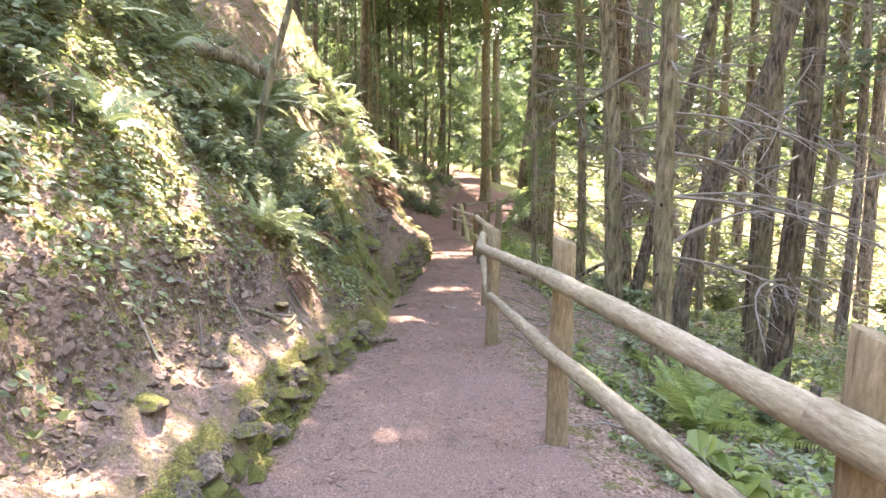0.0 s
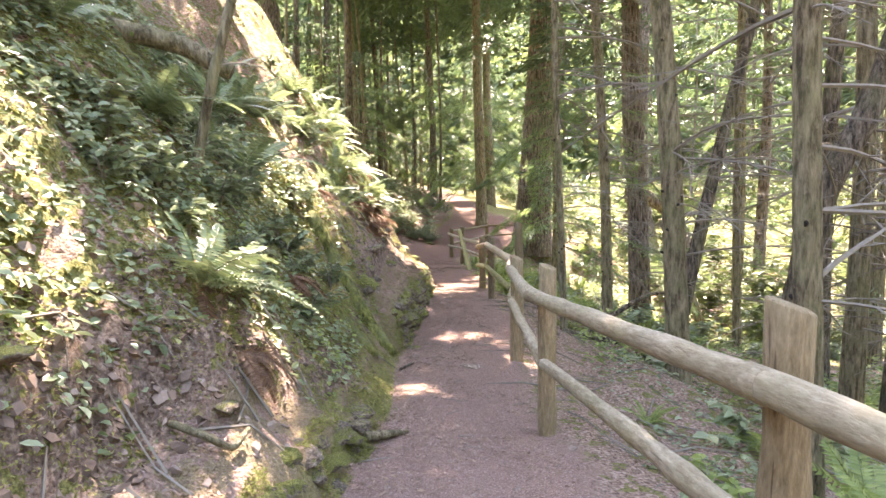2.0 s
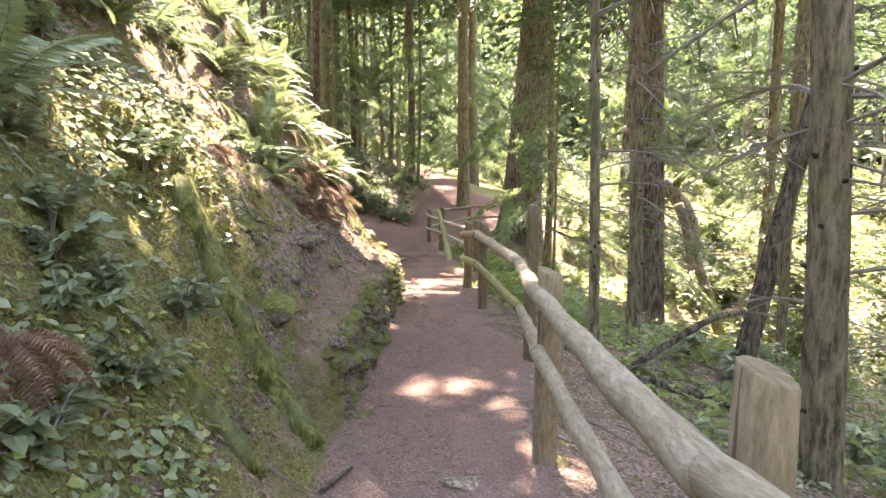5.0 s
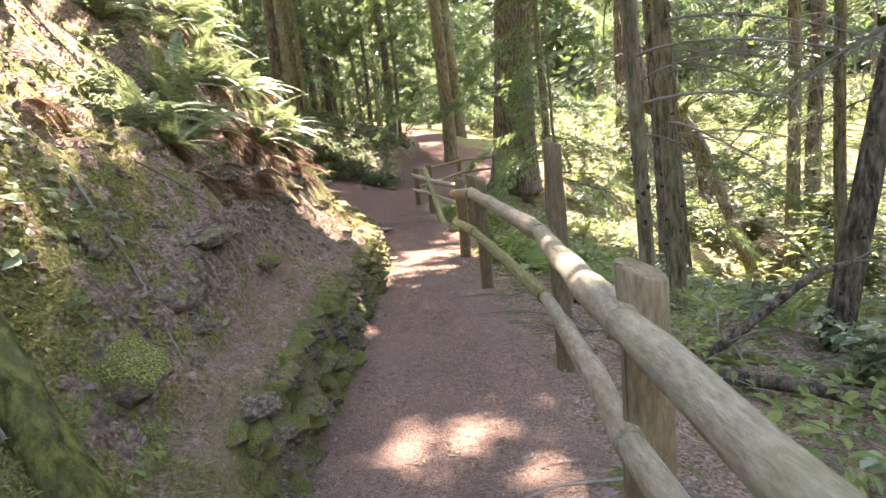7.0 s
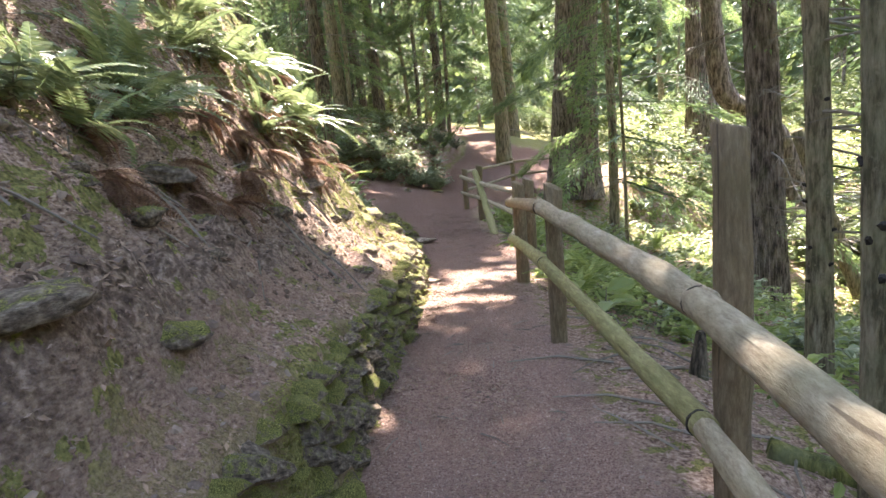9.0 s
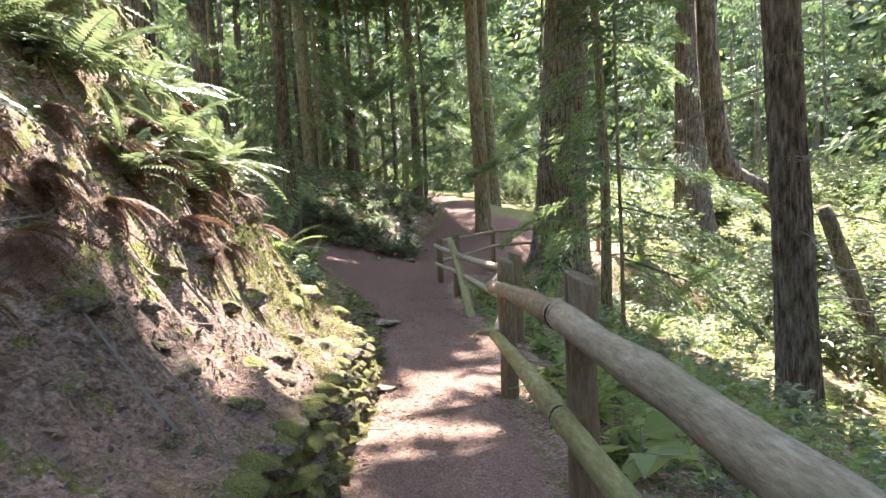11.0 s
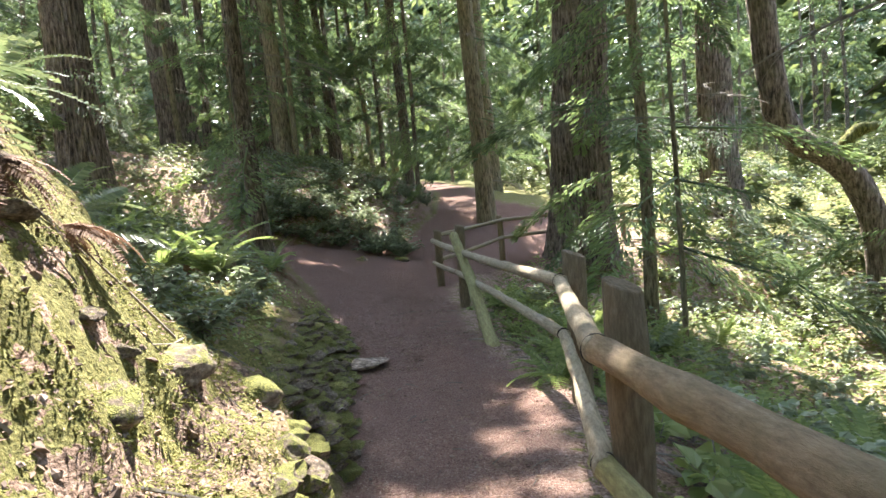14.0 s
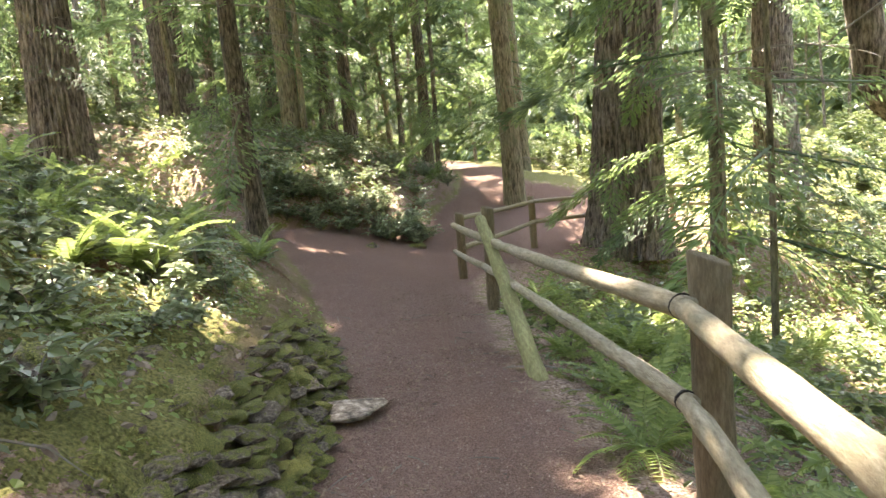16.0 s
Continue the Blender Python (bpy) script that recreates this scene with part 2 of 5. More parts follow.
KEY = [-30, 2, 5, 6.3, 7.5, 9.2, 9.8, 11.5, 13, 15, 17.4, 18.4, 19.5, 22, 24.5, 27, 33, 60]
RISER = [.30, .30, .30, .20, .12, .12, .52, .55, .46, .46, .52, .50, .50, .5, .25, .1, .06, .1]
LEDGE = [.50, .50, .40, .15, .10, .10, .22, .25, .45, .35, .15, .15, .25, .45, .6, .5, .3, .5]
BANK = [.48, .48, .45, .30, .25, .25, .40, .42, .22, .20, .16, .18, .12, .1, .1, .1, .05, .1]
SLOPE = [1.15, 1.15, 1.2, 1.4, 1.5, 1.4, 1.15, 1.1, 1.25, 1.5, 1.75, 1.6, .55, .45, .48, .40, .26, .2]


def batter(y):
    return np.interp(y, [-30, 17.8, 18.8, 22.6, 24, 27], [.14, .14, .50, .46, .3, .2])


def land(x, y, fine=True):
    """Height of the ground."""
    x, y = np.asarray(x, float), np.asarray(y, float)
    z0 = zt(y)
    s = xl(y) - x + 0.10 * rough(x * 0 + 3, y, 1.1)
    d = x - xr(y)
    k = lambda arr: np.interp(y, KEY, arr)
    h0, lw, hb, sl = k(RISER), k(LEDGE), k(BANK), k(SLOPE)
    wig = np.clip(s, 0, 1) * 0.45 * rough(x, y, 0.9)
    bw = batter(y)
    left = h0 * np.clip(s / bw, 0, 1) + 0.55 * np.clip(s - bw, 0, lw) + hb * np.clip((s - bw - lw + wig * 0.4) / 0.22, 0, 1)
    s2 = s - bw - 0.22 - lw
    left = left + sl * np.clip(s2, 0, 3.2) + 0.62 * sl * np.clip(s2 - 3.2, 0, 6) + 0.35 * sl * np.clip(s2 - 9.2, 0, 30)
    lump = np.abs(rough(x, y, 2.1, 4)) + 0.3 * np.abs(rough(x + 9, y, 5.5, 3))
    left = left + np.clip((s - .2) * 4, 0, 1) * np.interp(y, [0, 7, 9.5, 18, 20], [.13, .10, .18, .15, .10]) * np.interp(s, [0, 1.6, 3], [1, 1, .4]) * (lump - .25)
    crag = 1 - 2 * np.abs(vnoise(x + 31, y, 3.4) - .5) + .6 * (1 - 2 * np.abs(vnoise(x, y + 17, 8.0) - .5))
    left = left + np.clip((s - bw - .5 * lw) * 3, 0, 1) * np.interp(s, [0, 1.5, 2.3], [1, 1, 0]) * np.interp(y, [.5, 6, 7, 9, 10, 13, 14.5, 19], [.10, .10, .05, .05, .12, .10, .04, .03]) * (crag - .95)
    left = left + wig * 0.55 + np.clip(s * 3, 0, 1) * 0.10 * rough(x, y, 3.2)
    kr = np.interp(y, [-30, 8, 14, 21, 26, 34, 60], [.30, .29, .28, .42, .26, .28, .2])
    right = -0.10 * np.clip(d, 0, 0.3) - kr * np.clip(d - 0.3, 0, 5.5) - 0.04 * np.clip(d - 5.8, 0, 8) + 0.05 * np.clip(d - 14, 0, 40)
    right = right + np.clip(d - 0.2, 0, 1) * 0.40 * rough(x, y, 0.7) + np.clip(d * 2, 0, 1) * 0.05 * rough(x, y, 4)
    z0 = z0 + 0.24 * np.clip(1.3 - x, 0, 3.2) * np.interp(y, [23.5, 28.5, 34, 42], [0, 1, 1, 0])
    z = z0 + np.where(s > 0, left, 0) + np.where(d > 0, right, 0)
    if fine:
        z = z + 0.018 * rough(x, y, 5, 3) + np.where(s > 0.05, 0.05, 0) * rough(x, y, 9, 3)
    return z


def gz(x, y):
    return float(land(x, y))


def axis(pieces):
    out = []
    for a, b, st in pieces:
        out += list(np.arange(a, b, st))
    return np.array(out + [pieces[-1][1]])


def build_ground():
    gx = axis([(-400, -60, 34), (-60, -14, 2.3), (-14, -4, 0.4), (-4, -1.4, 0.09), (-1.4, 2.2, 0.05), (2.2, 6, 0.16), (6, 16, 0.6), (16, 60, 2.4), (60, 400, 34)])
    gy = axis([(-400, -40, 36), (-40, -4, 2), (-4, 1, 0.25), (1, 24, 0.07), (24, 36, 0.2), (36, 60, 0.8), (60, 120, 4), (120, 400, 35)])
    X, Y = np.meshgrid(gx, gy)
    Z = land(X, Y)
    far = np.clip((np.hypot(X, Y - 15) - 60) / 60, 0, 1)
    Z = Z * (1 - far) + far * 2.0
    V = np.stack([X, Y, Z], -1).reshape(-1, 3)
    ny, nx = X.shape
    idx = np.arange(ny * nx).reshape(ny, nx)
    F = np.stack([idx[:-1, :-1], idx[:-1, 1:], idx[1:, 1:], idx[1:, :-1]], -1).reshape(-1, 4)
    s, d = (xl(Y) - X).ravel(), (X - xr(Y)).ravel()
    edge = 0.16 * rough(X, Y, 3.0).ravel()
    trail = np.clip(0.5 - (np.maximum(s, d) + edge) / 0.16, 0, 1)
    ledge = np.interp(Y, KEY, LEDGE).ravel()
    onledge = (s > 0.1) & (s < ledge + 0.16)
    bank = np.clip(1 - np.abs(s - ledge - 0.30) / 0.22, 0, 1) * (Y.ravel() < 19)
    under = np.clip((d - 1.0) / 1.5, 0, 1) * 0.08 + np.clip((Y.ravel() - 34) / 4, 0, 1) * 0.3
    moss = np.where(s > 0, np.interp(Y, [-5, 4, 6, 8, 10, 13, 16, 18, 22, 30], [.22, .2, .3, .42, .3, .10, .18, .40, .38, .12]).ravel(), 0.10 + under)
    moss = moss - 0.25 * bank + np.where((s > 0) & (s < 0.2), 0.18, 0)
    lit = np.where(onledge, 0.55, 0)
    # alpha brings in the darkened dirt along the trail
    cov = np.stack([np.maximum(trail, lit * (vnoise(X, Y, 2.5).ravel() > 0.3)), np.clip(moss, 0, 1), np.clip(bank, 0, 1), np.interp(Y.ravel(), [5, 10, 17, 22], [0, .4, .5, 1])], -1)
    fm = (trail[F].mean(1) > 0.5)
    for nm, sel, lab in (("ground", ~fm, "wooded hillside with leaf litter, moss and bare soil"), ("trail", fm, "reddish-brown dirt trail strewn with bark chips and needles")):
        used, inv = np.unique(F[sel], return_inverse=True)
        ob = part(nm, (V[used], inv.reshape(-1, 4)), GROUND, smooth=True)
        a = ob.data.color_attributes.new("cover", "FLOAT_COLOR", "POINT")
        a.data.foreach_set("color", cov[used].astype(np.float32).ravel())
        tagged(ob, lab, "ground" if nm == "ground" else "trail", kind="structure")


build_ground()


# ---- leaves as many small folded blades ----
def frames_of(dirs, ups):
    dirs = dirs / np.linalg.norm(dirs, axis=1, keepdims=True)
    side = np.cross(dirs, ups)
    side /= np.linalg.norm(side, axis=1, keepdims=True) + 1e-9
    return dirs, side, np.cross(side, dirs)


def blades(P, D, U, L, W, fold=0.15, widest=0.45):
    """Diamond blades, folded along the middle: base P, direction D, up U, length L, width W."""
    d, s, u = frames_of(D, U)
    L, W = np.broadcast_to(L, len(P))[:, None], np.broadcast_to(W, len(P))[:, None]
    mid = P + d * L * widest
    V = np.stack([P, mid + s * W / 2 + u * W * fold, P + d * L - u * L * 0.08, mid - s * W / 2 + u * W * fold], 1).reshape(-1, 3)
    i = np.arange(len(P))[:, None] * 4
    return V, np.concatenate([i + np.array([[0, 1, 2]]), i + np.array([[0, 2, 3]])])


def ovals(P, D, U, L, W, fold=0.12):
    """Six-cornered oval leaves."""
    d, s, u = frames_of(D, U)
    L, W = np.broadcast_to(L, len(P))[:, None], np.broadcast_to(W, len(P))[:, None]
    a, b = P + d * L * 0.3, P + d * L * 0.68
    V = np.stack([P, a + s * W * .48 + u * W * fold, b + s * W * .42 + u * W * fold, P + d * L - u * L * .12, b - s * W * .42 + u * W * fold, a - s * W * .48 + u * W * fold], 1).reshape(-1, 3)
    i = np.arange(len(P))[:, None] * 6
    return V, np.concatenate([i + np.array([[0, 1, 2, 3]]), i + np.array([[0, 3, 4, 5]])])


def joined(pieces):
    V, F, o = [], [], 0
    for v, f in pieces:
        V.append(np.asarray(v))
        F += (np.asarray(f) + o).tolist()
        o += len(v)
    return np.concatenate(V), F


def tube(points, radii, sides=6, wob=0.0, r=rng, cap=True):
    """A tapered tube along points."""
    pts = np.asarray(points, float)
    n = len(pts)
    tan = np.gradient(pts, axis=0)
    tan /= np.linalg.norm(tan, axis=1, keepdims=True)
    ref = np.array([0, 0, 1.0]) if abs(tan[0][2]) < 0.8 else np.array([1.0, 0, 0])
    s = np.cross(tan, ref)
    s /= np.linalg.norm(s, axis=1, keepdims=True)
    u = np.cross(s, tan)
    ang = np.linspace(0, 2 * np.pi, sides, endpoint=False)
    rad = np.broadcast_to(radii, n)[:, None] * (1 + wob * (r.random((n, sides)) - 0.5))
    V = pts[:, None, :] + rad[..., None] * (np.cos(ang)[None, :, None] * s[:, None, :] + np.sin(ang)[None, :, None] * u[:, None, :])
    F = []
    for i in range(n - 1):
        for j in range(sides):
            k = (j + 1) % sides
            F.append([i * sides + j, i * sides + k, (i + 1) * sides + k, (i + 1) * sides + j])
    if cap:
        F += [list(range(sides))[::-1], [(n - 1) * sides + j for j in range(sides)]]
    return V.reshape(-1, 3), F


def joined_any(pieces):
    V, F, o = [], [], 0
    for v, f in pieces:
        V.append(np.asarray(v))
        F += [[int(i) + o for i in q] for q in (f.tolist() if isinstance(f, np.ndarray) else f)]
        o += len(v)
    return np.concatenate(V), F


# ---- the post-and-rail fence ----
POSTS = [  # name, x, y, base, top, upper rail, lower rail, radius, slant of the cut
    ("A", 1.25, 1.35, 0.0, 1.24, 0.99, 0.55, .075, .03), ("B", .90, 3.63, -.03, 1.23, 1.01, .57, .066, .025),
    ("C", .78, 6.40, -.22, 1.02, .83, .335, .066, .022), ("D", .96, 8.85, -.30, .83, .70, .37, .068, .03),
    ("E", 1.38, 11.24, -.40, 1.08, .53, .115, .058, .012), ("F", 1.31, 13.85, -.45, .685, .545, .14, .062, .03),
    ("G", 1.47, 16.9, -.77, .46, .245, -.175, .076, .03), ("H", 1.97, 19.43, -.85, .29, .10, -.30, .082, .035),
    ("J", 1.68, 25.3, -1.2, .23, -.15, -.52, .075, .02), ("K", 1.5, 28.5, -1.28, -.02, -.22, -.69, .08, .02)]


NOTCH = {("C", 0): .13, ("C", 1): .03, ("D", 0): .06, ("D", 1): .06, ("E", 0): .105, ("E", 1): .105}   # how far a rail lies from the post's axis


def log_mesh(length, r0, r1, seed, slant=0.0, sides=14, rings=None, bend=0.02):
    """A peeled log along +z, with its cut ends."""
    r = np.random.default_rng(seed)
    n = rings or max(6, int(length / 0.16))
    zz = np.linspace(0, length, n)
    ph = r.random(4) * 6.28
    cx = bend * length * 0.5 * np.sin(zz / length * np.pi) * np.cos(ph[0]) + 0.0025 * np.sin(zz * 7 + ph[1])
    cy = bend * length * 0.5 * np.sin(zz / length * np.pi) * np.sin(ph[0]) + 0.0025 * np.sin(zz * 6 + ph[2])
    rad = np.linspace(r0, r1, n) * (1 + 0.05 * np.sin(zz * 9 + ph[3]))
    for kz in r.random(max(1, int(length * 1.2))) * length:
        rad = rad * (1 + 0.10 * np.exp(-((zz - kz) / 0.07) ** 2))
    ang = np.linspace(0, 2 * np.pi, sides, endpoint=False)
    lump = 1 + 0.07 * (r.random((n, sides)) - 0.5) + 0.04 * np.cos(2 * ang + ph[0])[None]
    V = np.stack([cx[:, None] + (rad[:, None] * lump) * np.cos(ang), cy[:, None] + (rad[:, None] * lump) * np.sin(ang), np.broadcast_to(zz[:, None], (n, sides)).copy()], -1)
    V[-1, :, 2] += slant * np.cos(ang)
    F = [[i * sides + j, i * sides + (j + 1) % sides, (i + 1) * sides + (j + 1) % sides, (i + 1) * sides + j] for i in range(n - 1) for j in range(sides)]
    v2 = V.reshape(-1, 3)
    inner0, inner1 = v2[:sides] * [0.88, 0.88, 1] - [0, 0, 0.006], v2[-sides:].copy()
    c1 = inner1.mean(0)
    inner1 = c1 + (inner1 - c1) * 0.88 + [0, 0, 0.006]
    o = len(v2)
    v2 = np.concatenate([v2, inner0, inner1])
    F += [[(j + 1) % sides, j, o + j, o + (j + 1) % sides] for j in range(sides)]
    F += [[(n - 1) * sides + j, (n - 1) * sides + (j + 1) % sides, o + sides + (j + 1) % sides, o + sides + j] for j in range(sides)]
    F += [[o + j for j in range(sides)][::-1], [o + sides + j for j in range(sides)]]
    return v2, F


def along(a, b):
    a, b = Vector(a), Vector(b)
    return Matrix.Translation(a) @ (b - a).to_track_quat("Z", "Y").to_matrix().to_4x4(), (b - a).length


def build_fence():
    fence = empty("fence", pose(1.1, 10, gz(1.1, 10)))
    inv = fence.matrix_world.inverted()
    tagged(fence, "weathered peeled-log post-and-rail fence along the trail", "fence")

    def put(name, data, mat, m, label="", par=fence):
        ob = part(name, data, mat, par, label, smooth=False)
        ob.matrix_world = m
        return ob
    for i, (nm, x, y, b, t, u, lo, r, sl) in enumerate(POSTS):
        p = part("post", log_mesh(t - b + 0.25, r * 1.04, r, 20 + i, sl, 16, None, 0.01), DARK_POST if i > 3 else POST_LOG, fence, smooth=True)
        p.matrix_basis = inv @ pose(x, y, b - 0.25, 0, 0, 150 + 9 * math.sin(i * 2))
    for lev in (0, 1):
        for i in range(len(POSTS) - 1):
            a, b = POSTS[i], POSTS[i + 1]
            off = lambda q: q[1] - NOTCH.get((q[0], lev), q[7] + 0.03)
            A, B = Vector((off(a), a[2], a[5 + lev])), Vector((off(b), b[2], b[5 + lev]))
            dirn = (B - A).normalized()
            A, B = A - dirn * 0.05, B + dirn * 0.05
            m, ln = along(A, B)
            rr = (0.052, 0.044)[lev] * (1 + 0.08 * math.sin(i * 5 + lev))
            p = part("rail", log_mesh(ln, rr * 1.06, rr * 0.95, 60 + i * 2 + lev, 0, 14, None, 0.007), GREEN_LOG if lev and i in (4, 5) else (POST_LOG if i == 5 else LOG), fence, smooth=True)
            p.matrix_basis = inv @ m
            for e in (0.06, ln - 0.06):
                kn = part("bolt_hole", tube([(0, 0, 0), (0, 0, 0.012)], [0.014, 0.012], 8), HOLE, p, "dark recessed bolt hole")
                kn.matrix_basis = Matrix.Translation((-rr * 0.75, -rr * 0.62, e)) @ Euler((radians(90), 0, radians(-50))).to_matrix().to_4x4()
    for nm, x, y, b, t, u, lo, r, sl in POSTS[4:8]:
        for lev, zz, rr in ((0, u, .0575), (1, lo, .049)):
            ring = part("joint", tube([(0, -.007, 0), (0, .007, 0)], [rr, rr * .99], 14, .06), HOLE, fence, "dark gap where two rails meet")
            ring.matrix_basis = inv @ pose(x - NOTCH.get((nm, lev), r + .03), y, zz, 0, 0, -3)
    # run on behind the camera
    for lev, zz in ((0, 1.0), (1, 0.55)):
        m, ln = along((1.14, 1.40, zz), (1.45, -2.2, zz + 0.1))
        part("rail", log_mesh(ln, .062, .06, 99 + lev), LOG, fence, smooth=True).matrix_basis = inv @ m
    # leaning brace post and the outer end
    m, ln = along((1.62, 21.6, -.95), (1.55, 24.9, 0.10))
    part("brace", log_mesh(ln, .08, .07, 131), GREEN_LOG, fence, "leaning brace post, greenish and weathered", smooth=True).matrix_basis = inv @ m
    fence2 = empty("fence", pose(3.3, 31, gz(3.3, 31)))
    tagged(fence2, "weathered log fence beyond the bend of the trail", "fence")
    inv2 = fence2.matrix_world.inverted()
    far = [(1.55, 28.6, -1.28, .05, -.10, -.62), (3.22, 31.1, -1.1, .06, -.05, -.49), (6.9, 32.6, -1.2, .05, -.02, -.45), (10.5, 33.5, -1.6, -.2, -.3, -.75)]
    for i, (x, y, b, t, u, lo) in enumerate(far[1:]):
        part("post", log_mesh(t - b + .25, .075, .07, 150 + i), POST_LOG, fence2, smooth=True).matrix_basis = inv2 @ pose(x, y, b - .25)
    for i in range(3):
        for lev in (4, 5):
            m, ln = along((far[i][0], far[i][1] - .1, far[i][lev]), (far[i + 1][0], far[i + 1][1] - .1, far[i + 1][lev]))
            part("rail", log_mesh(ln, .045, .04, 170 + i * 2 + lev), LOG, fence2, smooth=True).matrix_basis = inv2 @ m


build_fence()


# ---- trees ----
def trunk_mesh(h, r, seed, flute=0.05, flare=0.5, sides=20, lean=(0, 0), curve=0.12, furrow=0):
    g = np.random.default_rng(seed)
    n = int(h * (4.5 if furrow else 2.2)) + 8
    zz = h * np.linspace(0, 1, n) ** (1.6 if furrow else 1.25)
    ang = np.linspace(0, 2 * np.pi, sides, endpoint=False)
    rad = r * (1 - 0.62 * zz / h) * (1 + flare * np.exp(-zz / (0.55 + r * 0.9)))
    ph = g.random(8) * 6.28
    lob = sum(np.cos((3 + 2 * k) * ang[None] + ph[k] + 0.25 * zz[:, None]) / (k + 1.5) for k in range(3)) * flute
    lob = lob * (0.5 + 1.4 * np.exp(-zz / 1.2))[:, None]
    jit = 0.05 * (g.random((n, sides)) - 0.5)
    if furrow:
        ridge = np.abs(np.sin(ang[None] * furrow / 2 + 1.2 * np.sin(zz[:, None] * 0.8 + ph[3]) + 0.8 * np.sin(zz[:, None] * 2.3 + ang * 3)))
        jit = jit + (0.13 if r > .25 else 0.07) * (ridge - 0.6)
    cx = lean[0] * zz + curve * np.sin(zz * 0.30 + ph[5]) * np.minimum(zz / 4, 1)
    cy = lean[1] * zz + curve * np.sin(zz * 0.26 + ph[6]) * np.minimum(zz / 4, 1)
    R = rad[:, None] * (1 + lob + jit)
    V = np.stack([cx[:, None] + R * np.cos(ang), cy[:, None] + R * np.sin(ang), np.broadcast_to(zz[:, None] - 0.25, R.shape)], -1).reshape(-1, 3)
    F = [[i * sides + j, i * sides + (j + 1) % sides, (i + 1) * sides + (j + 1) % sides, (i + 1) * sides + j] for i in range(n - 1) for j in range(sides)]
    F.append([(n - 1) * sides + j for j in range(sides)])
    centre = lambda z: (np.interp(z, zz - .25, cx), np.interp(z, zz - .25, cy), np.interp(z, zz - .25, rad))
    return (V, F), centre


def dead_branch(seed, length):
    """A bare drooping branch with side twigs, along +x."""
    g = np.random.default_rng(seed)
    n = 8
    t = np.linspace(0, 1, n)
    up = g.uniform(-0.25, 0.3)
    pts = np.stack([t * length, 0.12 * length * np.sin(t * 3 + g.random() * 6) * t, length * (up * t - 0.28 * t * t)], -1)
    out = [tube(pts, np.linspace(0.011, 0.003, n) * (0.6 + 0.4 * length), 5, cap=False)]
    for _ in range(int(6 + 5 * length)):
        k = g.uniform(0.2, 0.98)
        b = np.array([np.interp(k, t, pts[:, c]) for c in range(3)])
        a = g.choice([-1, 1]) * g.uniform(0.4, 1.2)
        ln = length * g.uniform(0.12, 0.4) * (1.15 - k)
        d = np.array([math.cos(a), math.sin(a), g.uniform(-0.5, 0.25)])
        q = np.stack([b + d * ln * s + np.array([0, 0, -0.12 * ln * s * s]) for s in (0, 0.5, 1)])
        out.append(tube(q, [0.006, 0.004, 0.002], 3, cap=False))
    return joined_any(out)


DEAD = []
for i in range(6):
    me = bpy.data.meshes.new("branch")
    v, f = dead_branch(300 + i, 0.7 + 0.3 * i)
    me.from_pydata(v.tolist(), [], f)
    me.materials.append(TWIG)
    DEAD.append(me)


def spray_points(g, length, width, count):
    """Needle sprigs on a flat drooping bough along +x: bases, directions."""
    k = np.sqrt(g.random(count))
    side = g.choice([-1.0, 1.0], count)
    off = g.random(count) * width * (1.05 - k) * side
    x = k * length
    z = -0.35 * length * k ** 2 - 0.15 * np.abs(off) + g.normal(0, 0.02 * length, count)
    P = np.stack([x, off, z], -1)
    D = np.stack([0.8 + 0 * k, side * g.uniform(0.2, 1.1, count), -0.35 + g.normal(0, 0.2, count)], -1)
    return P, D


def crown_mesh(seed, z0, z1, reach, boughs, per, leaf, top=None):
    """Tiers of drooping boughs round the trunk's axis."""
    g = np.random.default_rng(seed)
    PP, DD = [], []
    for _ in range(boughs):
        z = g.uniform(z0, z1)
        f = (z - z0) / (z1 - z0)
        ln = reach * (1.0 - 0.75 * f ** 1.4) * g.uniform(0.55, 1.1)
        P, D = spray_points(g, ln, ln * 0.42, int(per * (0.5 + 0.5 * ln / reach)))
        a = g.random() * 6.283
        c, s = math.cos(a), math.sin(a)
        R = np.array([[c, -s, 0], [s, c, 0], [0, 0, 1]])
        tilt = g.uniform(-0.1, 0.25)
        P = P @ R.T + [0, 0, z]
        P[:, 2] += tilt * np.hypot(P[:, 0], P[:, 1])
        PP.append(P)
        DD.append(D @ R.T)
    P, D = np.concatenate(PP), np.concatenate(DD)
    U = np.tile([0, 0, 1.0], (len(P), 1)) + g.normal(0, 0.35, (len(P), 3))
    return blades(P, D, U, leaf * g.uniform(0.6, 1.4, len(P)), leaf * 0.34, 0.1)


def mesh_of(name, vf, mat):
    me = bpy.data.meshes.new(name)
    v, f = vf
    me.from_pydata(v.tolist(), [], f.tolist() if isinstance(f, np.ndarray) else f)
    me.materials.append(mat)
    return me


